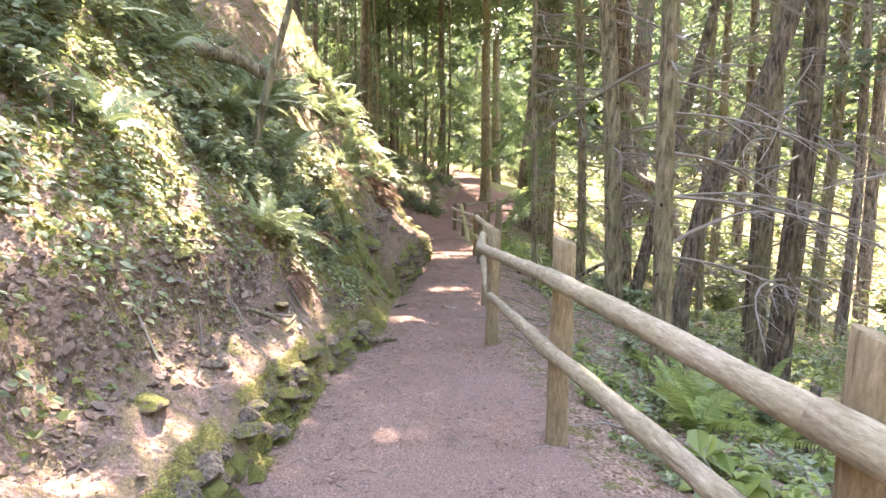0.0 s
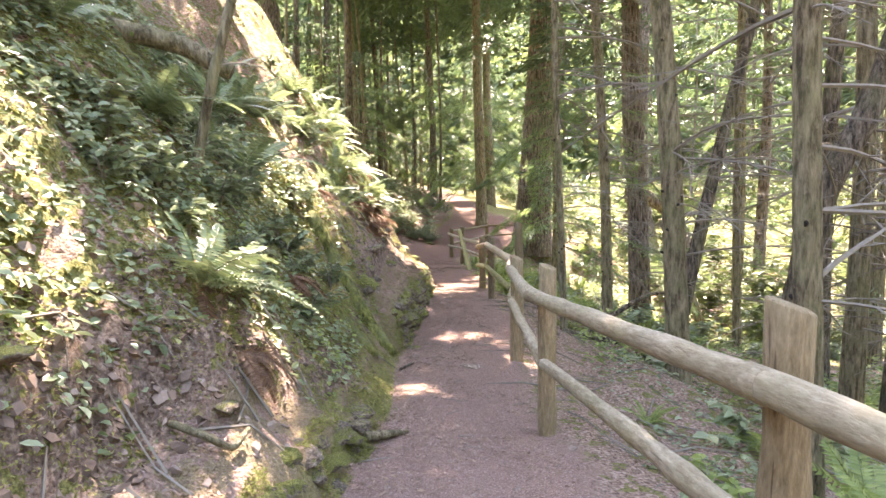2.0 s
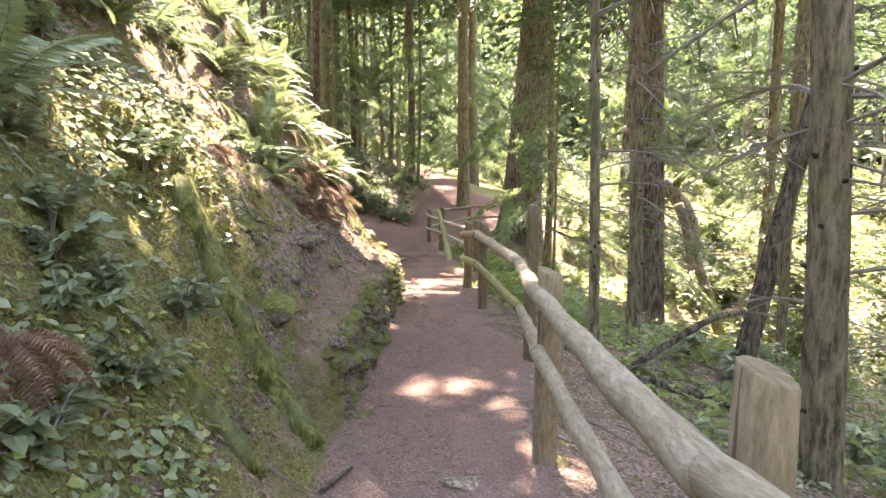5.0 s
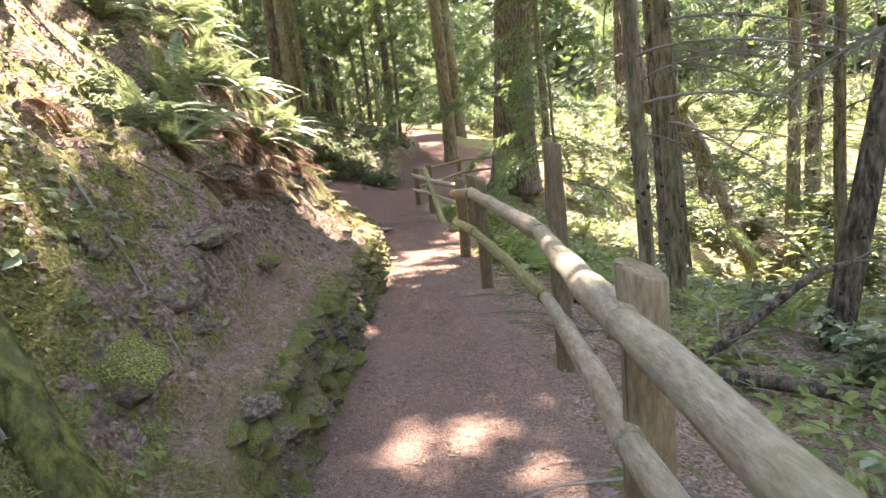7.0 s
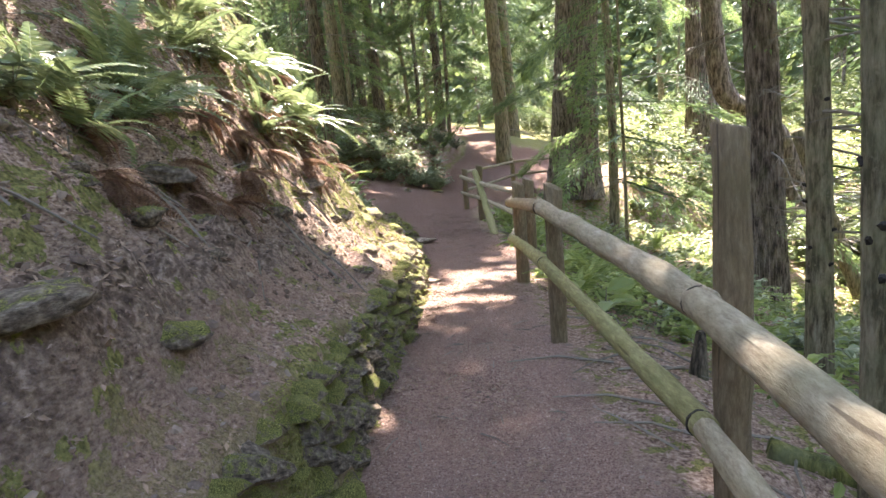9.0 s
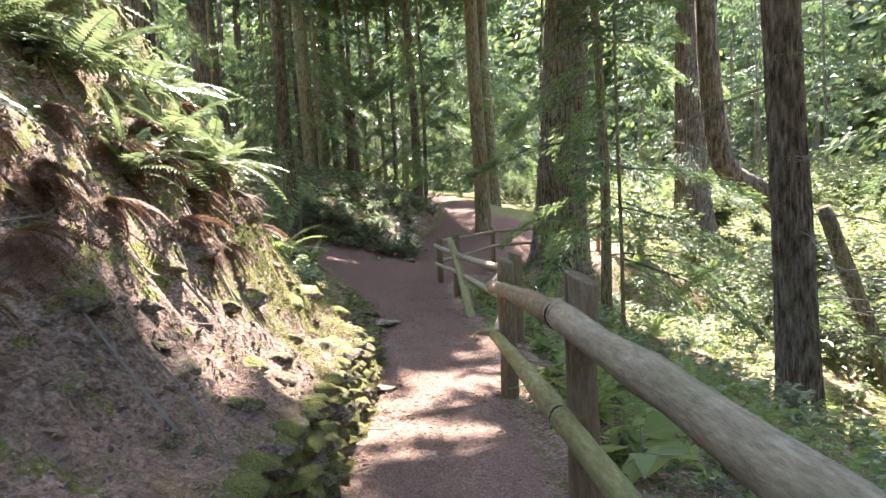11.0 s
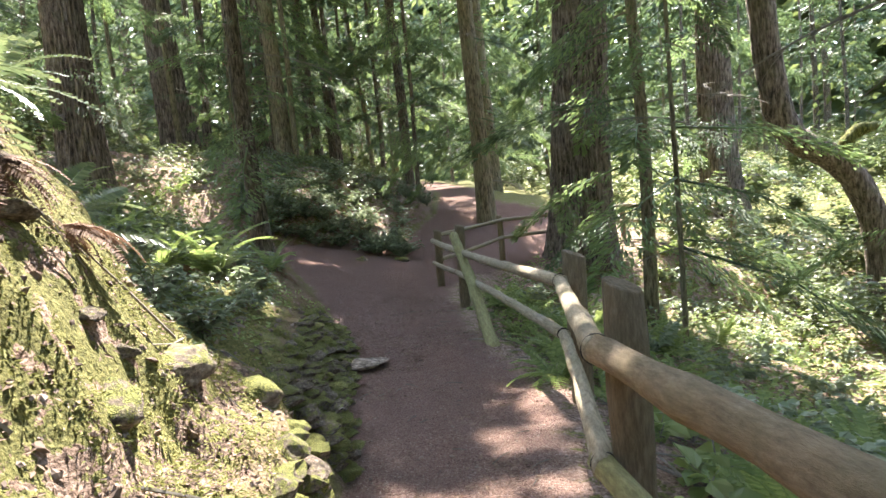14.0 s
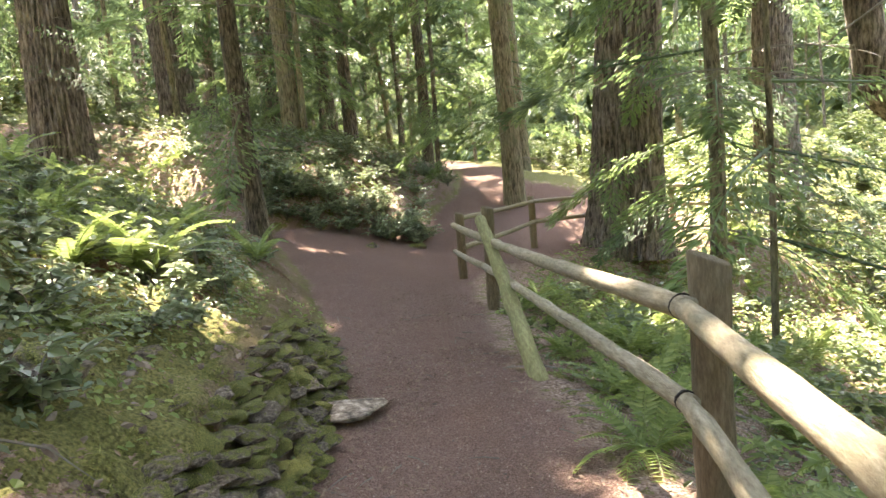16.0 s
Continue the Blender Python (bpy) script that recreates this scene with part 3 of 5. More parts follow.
CROWNS = [mesh_of("crown", crown_mesh(400 + i, 0, 11, 2.6, 52, 60, 0.26), NEEDLE) for i in range(3)]
BOUGHS, DARK_BOUGHS = [], []
for i in range(4):
    g = np.random.default_rng(430 + i)
    P, D = spray_points(g, 1.5, 0.6, 420)
    U = np.tile([0, 0, 1.0], (len(P), 1)) + g.normal(0, 0.3, (len(P), 3))
    leafy = blades(P, D, U, 0.085 * g.uniform(.6, 1.4, len(P)), 0.022, 0.1)
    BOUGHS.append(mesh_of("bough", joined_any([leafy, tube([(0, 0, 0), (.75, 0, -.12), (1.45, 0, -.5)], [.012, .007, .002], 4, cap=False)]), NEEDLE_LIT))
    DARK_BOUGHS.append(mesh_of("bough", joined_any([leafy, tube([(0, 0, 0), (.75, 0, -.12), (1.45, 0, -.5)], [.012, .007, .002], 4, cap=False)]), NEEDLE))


def tree(x, y, dia, h, bark, seed, lean=(0, 0), flare=0.35, flute=0.05, sides=18, dead=10, boughs=0, low=1.2, crown=6.5, furrow=0, z=None, label="", curve=0.12, group=""):
    base = gz(x, y) if z is None else z
    t = empty("tree", pose(x, y, base))
    vf, centre = trunk_mesh(h, dia / 2, seed, flute, flare, sides, lean, curve, furrow)
    part("trunk", vf, bark, t, smooth=True)
    g = np.random.default_rng(seed + 5)
    for i in range(dead):
        zz = g.uniform(low, 7.0)
        cx, cy, r = centre(zz)
        a = g.uniform(-1.9, 1.9) if 1 < x < 5 and y < 24 else g.random() * 6.283
        b = part("branch", DEAD[g.integers(len(DEAD))], TWIG, t)
        b.matrix_basis = Matrix.Translation((cx + r * .7 * math.cos(a), cy + r * .7 * math.sin(a), zz)) @ Euler((0, g.uniform(-.2, .25), a)).to_matrix().to_4x4() @ Matrix.Scale(g.uniform(.7, 1.4), 4)
    for i in range(boughs):
        zz = g.uniform(low + 0.4, 7.0)
        cx, cy, r = centre(zz)
        a = g.uniform(-1.7, 1.7) if 1 < x < 5 and y < 24 else g.random() * 6.283
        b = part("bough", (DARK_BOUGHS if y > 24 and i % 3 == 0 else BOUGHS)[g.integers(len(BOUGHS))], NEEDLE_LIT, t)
        b.matrix_basis = Matrix.Translation((cx + r * .7 * math.cos(a), cy + r * .7 * math.sin(a), zz)) @ Euler((0, g.uniform(-.1, .3), a)).to_matrix().to_4x4() @ Matrix.Scale(g.uniform(.7, 1.25) * (1.7 if y > 24 else 1), 4)
    for i in range(8 if 1.5 < x < 5 and y < 16 else 0):
        zz = g.uniform(.5, 4.2)
        cx, cy, r = centre(zz)
        a = g.uniform(2.2, 5.6)
        kn = part("knot", tube([(0, 0, 0), (r * .35, 0, .01), (r * .5, 0, .015)], [.02, .014, .007], 6, .6), HOLE, t, "dark broken branch stub")
        kn.matrix_basis = Matrix.Translation((cx + r * .8 * math.cos(a), cy + r * .8 * math.sin(a), zz)) @ Euler((0, g.uniform(-.4, .2), a)).to_matrix().to_4x4()
    if crown:
        cx, cy, r = centre(crown)
        c = part("crown", CROWNS[seed % 3], NEEDLE, t)
        sc = (h - crown) / 11.0
        c.matrix_basis = Matrix.Translation((cx, cy, crown)) @ Matrix.Diagonal((0.8 + .3 * sc, 0.8 + .3 * sc, sc, 1)) @ Euler((0, 0, seed * 1.7)).to_matrix().to_4x4()
    return tagged(t, label or "slender conifer with grey-brown bark and bare lower branches", "tree", group)


TREES = [
    # x, y, diameter, height, bark, lean, flare, dead, boughs, label
    (5.24, 30.75, 1.40, 30, BARK_RED, (.035, 0), .35, 4, 12, "massive old fir with deeply furrowed grey-brown bark"),
    (5.36, 26.86, .26, 17, BARK_GREY, (-.01, 0), .2, 10, 4, "slender young conifer with fine green sprays"),
    (12.44, 38.0, 1.25, 26, BARK_RED, (0, 0), .6, 10, 6, "large conifer with a flared base in the clearing"),
    (6.8, 21.35, .62, 24, BARK_RED, (-.045, 0), .2, 8, 5, "tall fir with coarse reddish-brown bark"),
    (3.72, 14.64, .21, 19, BARK_GREY, (-.04, 0), .2, 12, 5, "straight olive-grey trunk with small knots"),
    (4.24, 12.63, .24, 14, BARK_DARK, (.22, .02), .2, 8, 3, "dark slender tree leaning away from the trail"),
    (2.88, 9.11, .25, 19, BARK_GREY, (-.07, 0), .22, 16, 2, "olive-grey conifer trunk with knots and broken branch stubs"),
    (2.38, 5.82, .18, 16, BARK_GREY, (-.01, 0), .15, 12, 2, "lichen-spotted grey trunk beside the fence"),
    (2.14, 11.62, .105, 16, BARK_GREY, (-.02, 0), .2, 12, 0, "thin dark sapling trunk beside the fence"),
    (-2.5, 30.5, .40, 21, BARK_DARK, (-.025, 0), .3, 12, 2, "dark straight conifer on the hillside"),
    (-3.0, 38.4, .58, 24, BARK_GREY, (-.04, 0), .3, 8, 2, ""),
    (3.42, 34.76, .55, 24, BARK_GREY, (-.02, 0), .25, 6, 5, "pale grey trunk beside the far trail"),
    (4.6, 40.5, .5, 24, BARK_GREY, (-.02, 0), .25, 6, 5, ""),
    (-7.32, 32.7, 1.1, 27, BARK_RED, (0, 0), .3, 4, 2, "broad reddish-barked cedar on the slope"),
    (-7.6, 42.0, 1.25, 27, BARK_RED, (-.06, 0), .3, 4, 2, "broad fluted cedar on the slope"),
    (1.5, 37.8, .16, 16, BARK_DARK, (-.01, 0), .2, 10, 6, "thin sapling rising from the shrubs"),
    (1.25, 41.0, .42, 22, BARK_DARK, (-.02, 0), .2, 10, 3, ""),
    (-3.08, 50.0, .5, 22, BARK_DARK, (-.03, 0), .2, 8, 3, ""),
    (-2.1, 47.0, .4, 22, BARK_DARK, (-.03, 0), .2, 8, 3, ""),
    (5.01, 24.56, .09, 10, BARK_GREY, (0, 0), .2, 6, 3, "thin sapling with pale green sprays"),
    (7.6, 17.0, .2, 17, BARK_GREY, (-.02, 0), .2, 10, 4, ""),
    (5.2, 9.5, .26, 18, BARK_GREY, (-.02, 0), .3, 12, 4, ""),
    (6.6, 12.3, .3, 18, BARK_DARK, (.02, 0), .3, 12, 4, ""),
    (7.4, 7.4, .24, 17, BARK_GREY, (0, 0), .3, 12, 4, ""),
    (5.8, 5.2, .22, 16, BARK_DARK, (0, 0), .3, 10, 4, ""),
    (9.5, 15.0, .3, 20, BARK_GREY, (0, 0), .3, 10, 4, ""),
    (10.3, 22.5, .35, 20, BARK_GREY, (0, 0), .3, 10, 4, ""),
    (-5.6, 21.5, .9, 25, BARK_RED, (-.03, 0), .35, 6, 2, "thick furrowed trunk on the crest of the slope"),
    (-4.7, 22.6, .5, 24, BARK_RED, (-.03, 0), .3, 6, 2, ""),
    (5.0, 8.5, .32, 22, BARK_DARK, (.01, 0), .3, 16, 3, "thick trunk wrapped in rough dark bark and twigs"),
    (-4.6, 15.5, .42, 22, BARK_GREY, (-.02, 0), .3, 8, 2, ""),
]
for i, (x, y, d, h, bark, lean, flare, dead, bo, lab) in enumerate(TREES):
    bo = (8 if d > 1 else bo * 2 + 6) if y > 24 else (bo if y > 14 else 0)
    dead = int(dead * 2.6) if x > 1.5 and y < 24 else dead
    tree(x, y, d, h, bark, 500 + i * 3, lean, flare, 0.09 if d > .6 else 0.04, 120 if d > .6 else (56 if -6 < x < 8 and y < 32 else 18), dead, bo, furrow=34 if d > .6 else (20 if -6 < x < 8 and y < 32 else 0), label=lab,
         crown=(15.0 if (-4 < x < 2.5 and 20 < y < 44) or (1.5 < x < 8 and y < 18) else 8.0) if d > .13 else 6.5, curve=0.05 if d > .5 else 0.09)

# the wood around
g = np.random.default_rng(77)
made = 0
while made < 120:
    x, y = g.uniform(-38, 46), g.uniform(-22, 78)
    if (-8 < x < 9.5 and -4 < y < 44) or (9 < x < 26 and 24 < y < 52 and g.random() < 0.95) or (abs(x - 2) < 3.5 and y < 60 and y > 0) or (y < 2 and g.random() < .6) or (x < 0 and y < 20 and (x > -16 or g.random() < .6)):
        continue
    d = float(g.choice([.18, .25, .32, .42, .6]))
    tree(x, y, d, g.uniform(17, 25), (BARK_GREY, BARK_DARK, BARK_RED)[made % 3], 900 + made, (g.normal(0, .015), 0), .25, .04, 10, 3, 0, crown=g.uniform(3.0, 7.5), label="conifer in the wood around the trail", group="wood around the trail")
    made += 1

# young firs with low boughs behind the fork
for i, (x, y, h, low) in enumerate([(-9.5, 46, 15, 1.2), (-6.2, 51, 17, 1.5), (-4.4, 44.5, 13, 2.2), (-1.6, 53, 18, 2.0), (.2, 46.5, 14, 3.0), (1.4, 57, 18, 2.4), (-12.5, 41, 15, 1.6), (-13.2, 49, 17, 1.2),
                                    (-8.2, 58, 18, 1.0), (5.6, 52, 17, 2.6), (8.4, 47.5, 15, 2.4), (-16.5, 45, 16, 1.0), (-11, 35.5, 13, 2.4), (6.8, 60, 19, 1.2), (-3.4, 61, 19, 1.0)]):
    tree(x, y, .24, h, BARK_DARK, 1200 + i, (0, 0), .25, .04, 12, 6, 8, low=.9, crown=low, label="dark young fir with boughs close to the ground", group="young firs behind the fork")

g = np.random.default_rng(61)
for i in range(19):   # thin straight trunks behind the mound
    x, y = g.uniform(-13, 1.0), g.uniform(36.5, 58)
    tree(x, y, g.uniform(.10, .24), g.uniform(17, 22), (BARK_DARK, BARK_GREY)[i % 2], 1300 + i, (g.normal(-.01, .02), 0), .2, .04, 10, 5, 2, low=2.0, crown=13.0, label="thin straight trunk in the wood behind the mound", group="thin trunks behind the mound")


def far_woods():
    """Three rings of leafy wood, thicker with distance."""
    g = np.random.default_rng(5)
    n = 75000
    a, r = g.random(n) * 6.283, 48 + 62 * g.random(n) ** .7
    x, y = r * np.cos(a), 15 + r * np.sin(a)
    z = 0.5 + (12 + r * .28) * g.random(n) ** 1.2
    ok = (vnoise(x, y, .12) + .25 * z / 30 > .32) | (r > 75)
    P = np.stack([x, y, z], -1)[ok]
    a, r, n = a[ok], r[ok], int(ok.sum())
    D = np.stack([-np.sin(a), np.cos(a), -g.random(n)], -1) + g.normal(0, .6, (n, 3))
    U = np.stack([-np.cos(a), -np.sin(a), 0.8 + 0 * a], -1) + g.normal(0, .5, (n, 3))
    sz = np.interp(r, [48, 75, 110], [.5, 1.1, 2.6])
    near = blades(P, D, U, sz * g.uniform(.8, 1.5, n), sz * g.uniform(.45, .8, n), .1)
    n = 24000
    a, r = g.random(n) * 6.283, g.uniform(95, 118, n)
    P = np.stack([r * np.cos(a), 15 + r * np.sin(a), 50 * g.random(n) ** 1.1], -1)
    D = np.stack([-np.sin(a), np.cos(a), -g.random(n)], -1) + g.normal(0, .6, (n, 3))
    U = np.stack([-np.cos(a), -np.sin(a), .3 + 0 * a], -1) + g.normal(0, .4, (n, 3))
    back = blades(P, D, U, g.uniform(3.5, 6, n), g.uniform(2.4, 4, n), .1)
    ob = part("far_woods", joined_any([near, back]), BROAD)
    tagged(ob, "distant sunlit green woodland", "woods", kind="stuff")


far_woods()

# ---- sunlit openings: x, y, half widths, on the ground ----
OPEN = [(.45, 10.4, .42, .16), (-.2, 7.6, .35, .22), (.66, 3.9, .25, .11), (.3, 4.1, .16, .09), (1.0, 17.45, .38, .5), (.85, 15.9, .42, .36), (-1.7, 16.5, 2.6, 2.2), (-.55, 17.5, .8, .95), (-.3, 17.9, .45, .3), (-1.35, 5.9, .35, .3), (-.8, 33.6, 1.8, 1.1), (.1, 32.6, .9, .7), (-1.9, 32.4, .9, .7), (-1.0, 21.6, .5, .4), (-2.0, 23.2, .6, .5), (-.6, 24.5, .4, .3), (-1.4, 34.8, 1.2, .6),
        (1.4, 18.7, .35, .3), (-1.9, 12.0, .6, 1.0), (1.75, 19.5, .4, .5), (1.62, 17.6, .16, 1.2), (-2.4, 5.2, .4, .35), (-1.6, 9.6, .5, .7), (1.05, 2.2, .14, .9), (1.0, 9.1, .10, 1.1), (.1, 12.6, .16, .2),
        (4.8, 13.0, .5, .6), (6.0, 18.5, .7, .8), (2.6, 1.6, .8, .8), (-3.2, 3.2, .4, .4), (5.5, 9.0, .8, .8)]


def shade_canopy():
    """Overhead boughs added between the trunks for shade, mostly unseen, with gaps for sun."""
    g = np.random.default_rng(11)
    n = 9200
    c = np.stack([g.uniform(-9.3, 10, n), g.uniform(4, 60, n), g.uniform(11, 19, n)], -1)
    per = 26
    a = g.random(n) * 6.283
    P = np.repeat(c, per, 0) + g.normal(0, 1, (n * per, 3)) * [.75, .75, .16]
    D = np.stack([np.cos(np.repeat(a, per)), np.sin(np.repeat(a, per)), -0.3 + 0 * np.repeat(a, per)], -1) + g.normal(0, .5, (n * per, 3))
    q = P.copy()
    zg = np.zeros(len(P))
    for _ in range(4):
        k = (P[:, 2] - zg) / SUN.z
        q = P - np.array(SUN)[None] * k[:, None]
        zg = land(q[:, 0], q[:, 1], False)
    keep = np.ones(len(P), bool)
    for x, y, a1, b1 in OPEN:
        keep &= (((q[:, 0] - x) / (a1 + .12)) ** 2 + ((q[:, 1] - y) / (b1 + .12)) ** 2) > 0.55 + 0.9 * vnoise(q[:, 0], q[:, 1], 5)
    keep &= (q[:, 0] > np.interp(q[:, 1], [8.5, 10.5], [-8.0, -4.6]) + .8 * vnoise(q[:, 0], q[:, 1], .6)) & (q[:, 0] < np.where(q[:, 1] < 19, 9, 6)) & (q[:, 1] < 41 + 4 * vnoise(q[:, 0], 2, .4)) & (q[:, 1] > -3)
    keep &= (q[:, 0] < 2.2) | (vnoise(q[:, 0], q[:, 1], .55) > np.where(q[:, 1] < 19, .17, .31))
    keep &= ~((q[:, 0] < np.interp(q[:, 1], [0, 5, 6.5], [-1.9, -1.7, -.9])) & (vnoise(q[:, 0], q[:, 1], 1.7) > np.interp(q[:, 1], [0, 5.5, 6.5, 10, 11, 18, 20], [.56, .56, .80, .80, .50, .54, .70])))
    keep &= ~((q[:, 0] < -.7) & (q[:, 0] > -5) & (q[:, 1] < 7.5) & (g.random(len(P)) < np.interp(q[:, 1], [5, 7.5], [.75, .1])))
    P, D = P[keep], D[keep]
    U = np.tile([0, 0, 1.0], (len(P), 1)) + g.normal(0, .35, (len(P), 3))
    ob = part("overhead_boughs", blades(P, D, U, g.uniform(.3, .55, len(P)), g.uniform(.12, .22, len(P)), .1), NEEDLE)
    tagged(ob, "conifer boughs added high above the trail to shade it", "foliage", kind="stuff")


shade_canopy()


# ---- stones, walls and boulders ----
def stone_mesh(seed, flat=0.7):
    g = np.random.default_rng(seed)
    bm = bmesh.new()
    bmesh.ops.create_icosphere(bm, subdivisions=2, radius=0.5)
    off = g.random(3) * 50
    cuts = [(g.normal(size=3), g.uniform(.25, .40)) for _ in range(9)]
    for v in bm.verts:
        co = np.array(v.co)
        for nrm, dist in cuts:
            nn = nrm / np.linalg.norm(nrm)
            over = co @ nn - dist
            if over > 0:
                co = co - nn * over * 0.95
        co = co * (1.08 + 0.34 * noise.noise(Vector(co * 3 + off)) + 0.16 * noise.noise(Vector(co * 8 + off)))
        v.co = co * [1.15, 1.0, flat]
    me = bpy.data.meshes.new("stone")
    bm.to_mesh(me)
    bm.free()
    return me


SHAPES = [stone_mesh(40 + i, 0.62 + 0.06 * (i % 4)) for i in range(8)]
for me in SHAPES:
    me.materials.append(MOSS_STONE)
PATCHY = [me.copy() for me in SHAPES]
for me in PATCHY:
    me.materials.clear()
    me.materials.append(STONE)
GREY_SHAPES = [stone_mesh(60 + i, 0.5) for i in range(6)]
for me in GREY_SHAPES:
    me.materials.append(STONE)


def dry_wall(y0, y1, rows, size, seed, label, back=0.0):
    g = np.random.default_rng(seed)
    ym = (y0 + y1) / 2
    wall = tagged(empty("stone_wall", pose(float(xl(ym)), ym, float(zt(ym)))), label, "wall")
    inv = wall.matrix_world.inverted()
    for r in range(rows):
        y = y0 + g.uniform(0, size)
        while y < y1:
            w = size * g.uniform(.7, 1.5)
            h0 = float(np.interp(y, KEY, RISER))
            if rows == 3 and g.random() < .22:
                y += w
                continue
            zz = float(zt(y)) + (r + .42) / rows * h0 * 1.02 + g.normal(0, .015)
            xx = float(xl(y)) + 0.10 * float(rough(3, y, 1.1)) - 0.02 - back - (float(batter(y)) - .02) * ((r + .2) / rows) + g.normal(0, .035 if rows == 3 else .028)
            ob = new("stone", (SHAPES if g.random() < .62 else PATCHY)[g.integers(len(SHAPES))])
            ob.parent = wall
            ob.matrix_basis = inv @ pose(xx, y + w / 2, zz, g.uniform(-14, 14), g.uniform(-14, 14), 90 + g.uniform(-18, 18)) @ Matrix.Diagonal((w * 1.15, size * 1.3, h0 / rows * g.uniform(1.1, 1.7), 1))
            y += w * 0.97


dry_wall(.6, 6.2, 3, .14, 1, "low kerb of rough mossy stones edging the trail")
dry_wall(9.7, 17.9, 5, .145, 2, "mossy dry-stone retaining wall beside the trail")
dry_wall(18.3, 23.4, 7, .135, 3, "low moss-covered stone wall with ferns above", -.06)


def boulder(x, y, sx, sy, sz, seed, mossy=True, label="", rz=0, sink=0.45, name="boulder"):
    me = (SHAPES if mossy else GREY_SHAPES)[seed % 6].copy()
    me.materials.clear()
    me.materials.append(HALF_MOSS if mossy else (BARE_STONE if name == "flat_stone" else STONE))
    bm = bmesh.new()
    bm.from_mesh(me)
    bmesh.ops.subdivide_edges(bm, edges=bm.edges[:], cuts=2, use_grid_fill=True)
    for v in bm.verts:
        v.co *= 1 + 0.16 * noise.noise(v.co * 4 + Vector((seed, 0, 0))) + 0.10 * noise.noise(v.co * 11 + Vector((0, seed, 0)))
    for f in bm.faces:
        f.smooth = True
    bm.to_mesh(me)
    bm.free()
    ob = new(name, me)
    ob.matrix_world = pose(x, y, gz(x, y) + sz * (0.32 - sink), 8 * math.sin(seed), 9 * math.cos(seed), rz) @ Matrix.Diagonal((sx, sy, sz, 1))
    return tagged(ob, label or ("moss-covered boulder set in the bank" if mossy else "angular grey rock lying in the soil"), "rock")


for x, y, sx, sy, sz, sd, mo in [(-.66, 10.39, .26, .2, .18, 41, 0), (-.68, 10.95, .42, .26, .2, 43, 1), (-.8, 9.75, .55, .45, .42, 7, 1), (-.9, 12.3, .4, .3, .26, 33, 0), (-1.15, 13.1, .5, .36, .3, 34, 0), (-.78, 10.45, .42, .35, .34, 1, 1), (-.9, 10.9, .26, .2, .2, 2, 0), (-1.0, 10.2, .3, .4, .3, 3, 1), (-.52, 11.5, .3, .25, .18, 4, 1), (-1.2, 11.6, .55, .4, .35, 5, 1),
                                (-.40, 17.15, .42, .36, .36, 6, 1), (-.05, 16.6, .5, .55, .4, 7, 1), (-.55, 16.2, .4, .36, .3, 8, 0), (-.35, 17.7, .4, .5, .3, 9, 1), (-.15, 18.1, .35, .5, .3, 10, 1),
                                (-.75, 15.6, .5, .4, .28, 11, 0), (-.3, 15.1, .35, .3, .2, 12, 1), (-.6, 13.7, .32, .26, .2, 13, 0), (-.45, 14.5, .25, .22, .16, 14, 1), (-1.25, 3.7, .30, .24, .14, 15, 0),
                                (-1.6, 4.1, .26, .2, .16, 16, 0), (-1.35, 2.9, .3, .4, .16, 17, 1), (-.31, 30.8, .55, .5, .5, 18, 1), (.6, 31.6, .6, .45, .35, 19, 1), (-.9, 19.6, .5, .5, .45, 20, 1), (-.75, 20.4, .35, .3, .3, 21, 0),
                                (-.5, 19.9, .3, .3, .2, 22, 0), (-.2, 9.75, .4, .3, .3, 24, 1), (-1.15, 5.2, .3, .2, .15, 25, 0), (-.6, 6.5, .35, .3, .2, 26, 1)]:
    boulder(x, y, sx * .82, sy * .82, sz * .9, sd, bool(mo), rz=sd * 47)
gr = np.random.default_rng(55)
for i in range(34):
    y = gr.uniform(9.8, 17.6)
    d = gr.uniform(.07, .2)
    boulder(float(xl(y)) - gr.uniform(.3, 1.4), y, d * 1.3, d, d * .9, 70 + i, i % 3 == 0, rz=i * 61, name="rock")
boulder(.24, 21.2, .5, .62, .22, 30, False, "flat grey stone slab lying at the edge of the trail", 20, .12, "flat_stone")
boulder(.36, 17.35, .32, .2, .1, 31, False, "flat dark stone at the foot of the wall", 15, .1, "flat_stone")
boulder(.46, 8.55, .28, .2, .05, 32, False, "worn stone flush with the trail", 10, .2, "flat_stone")


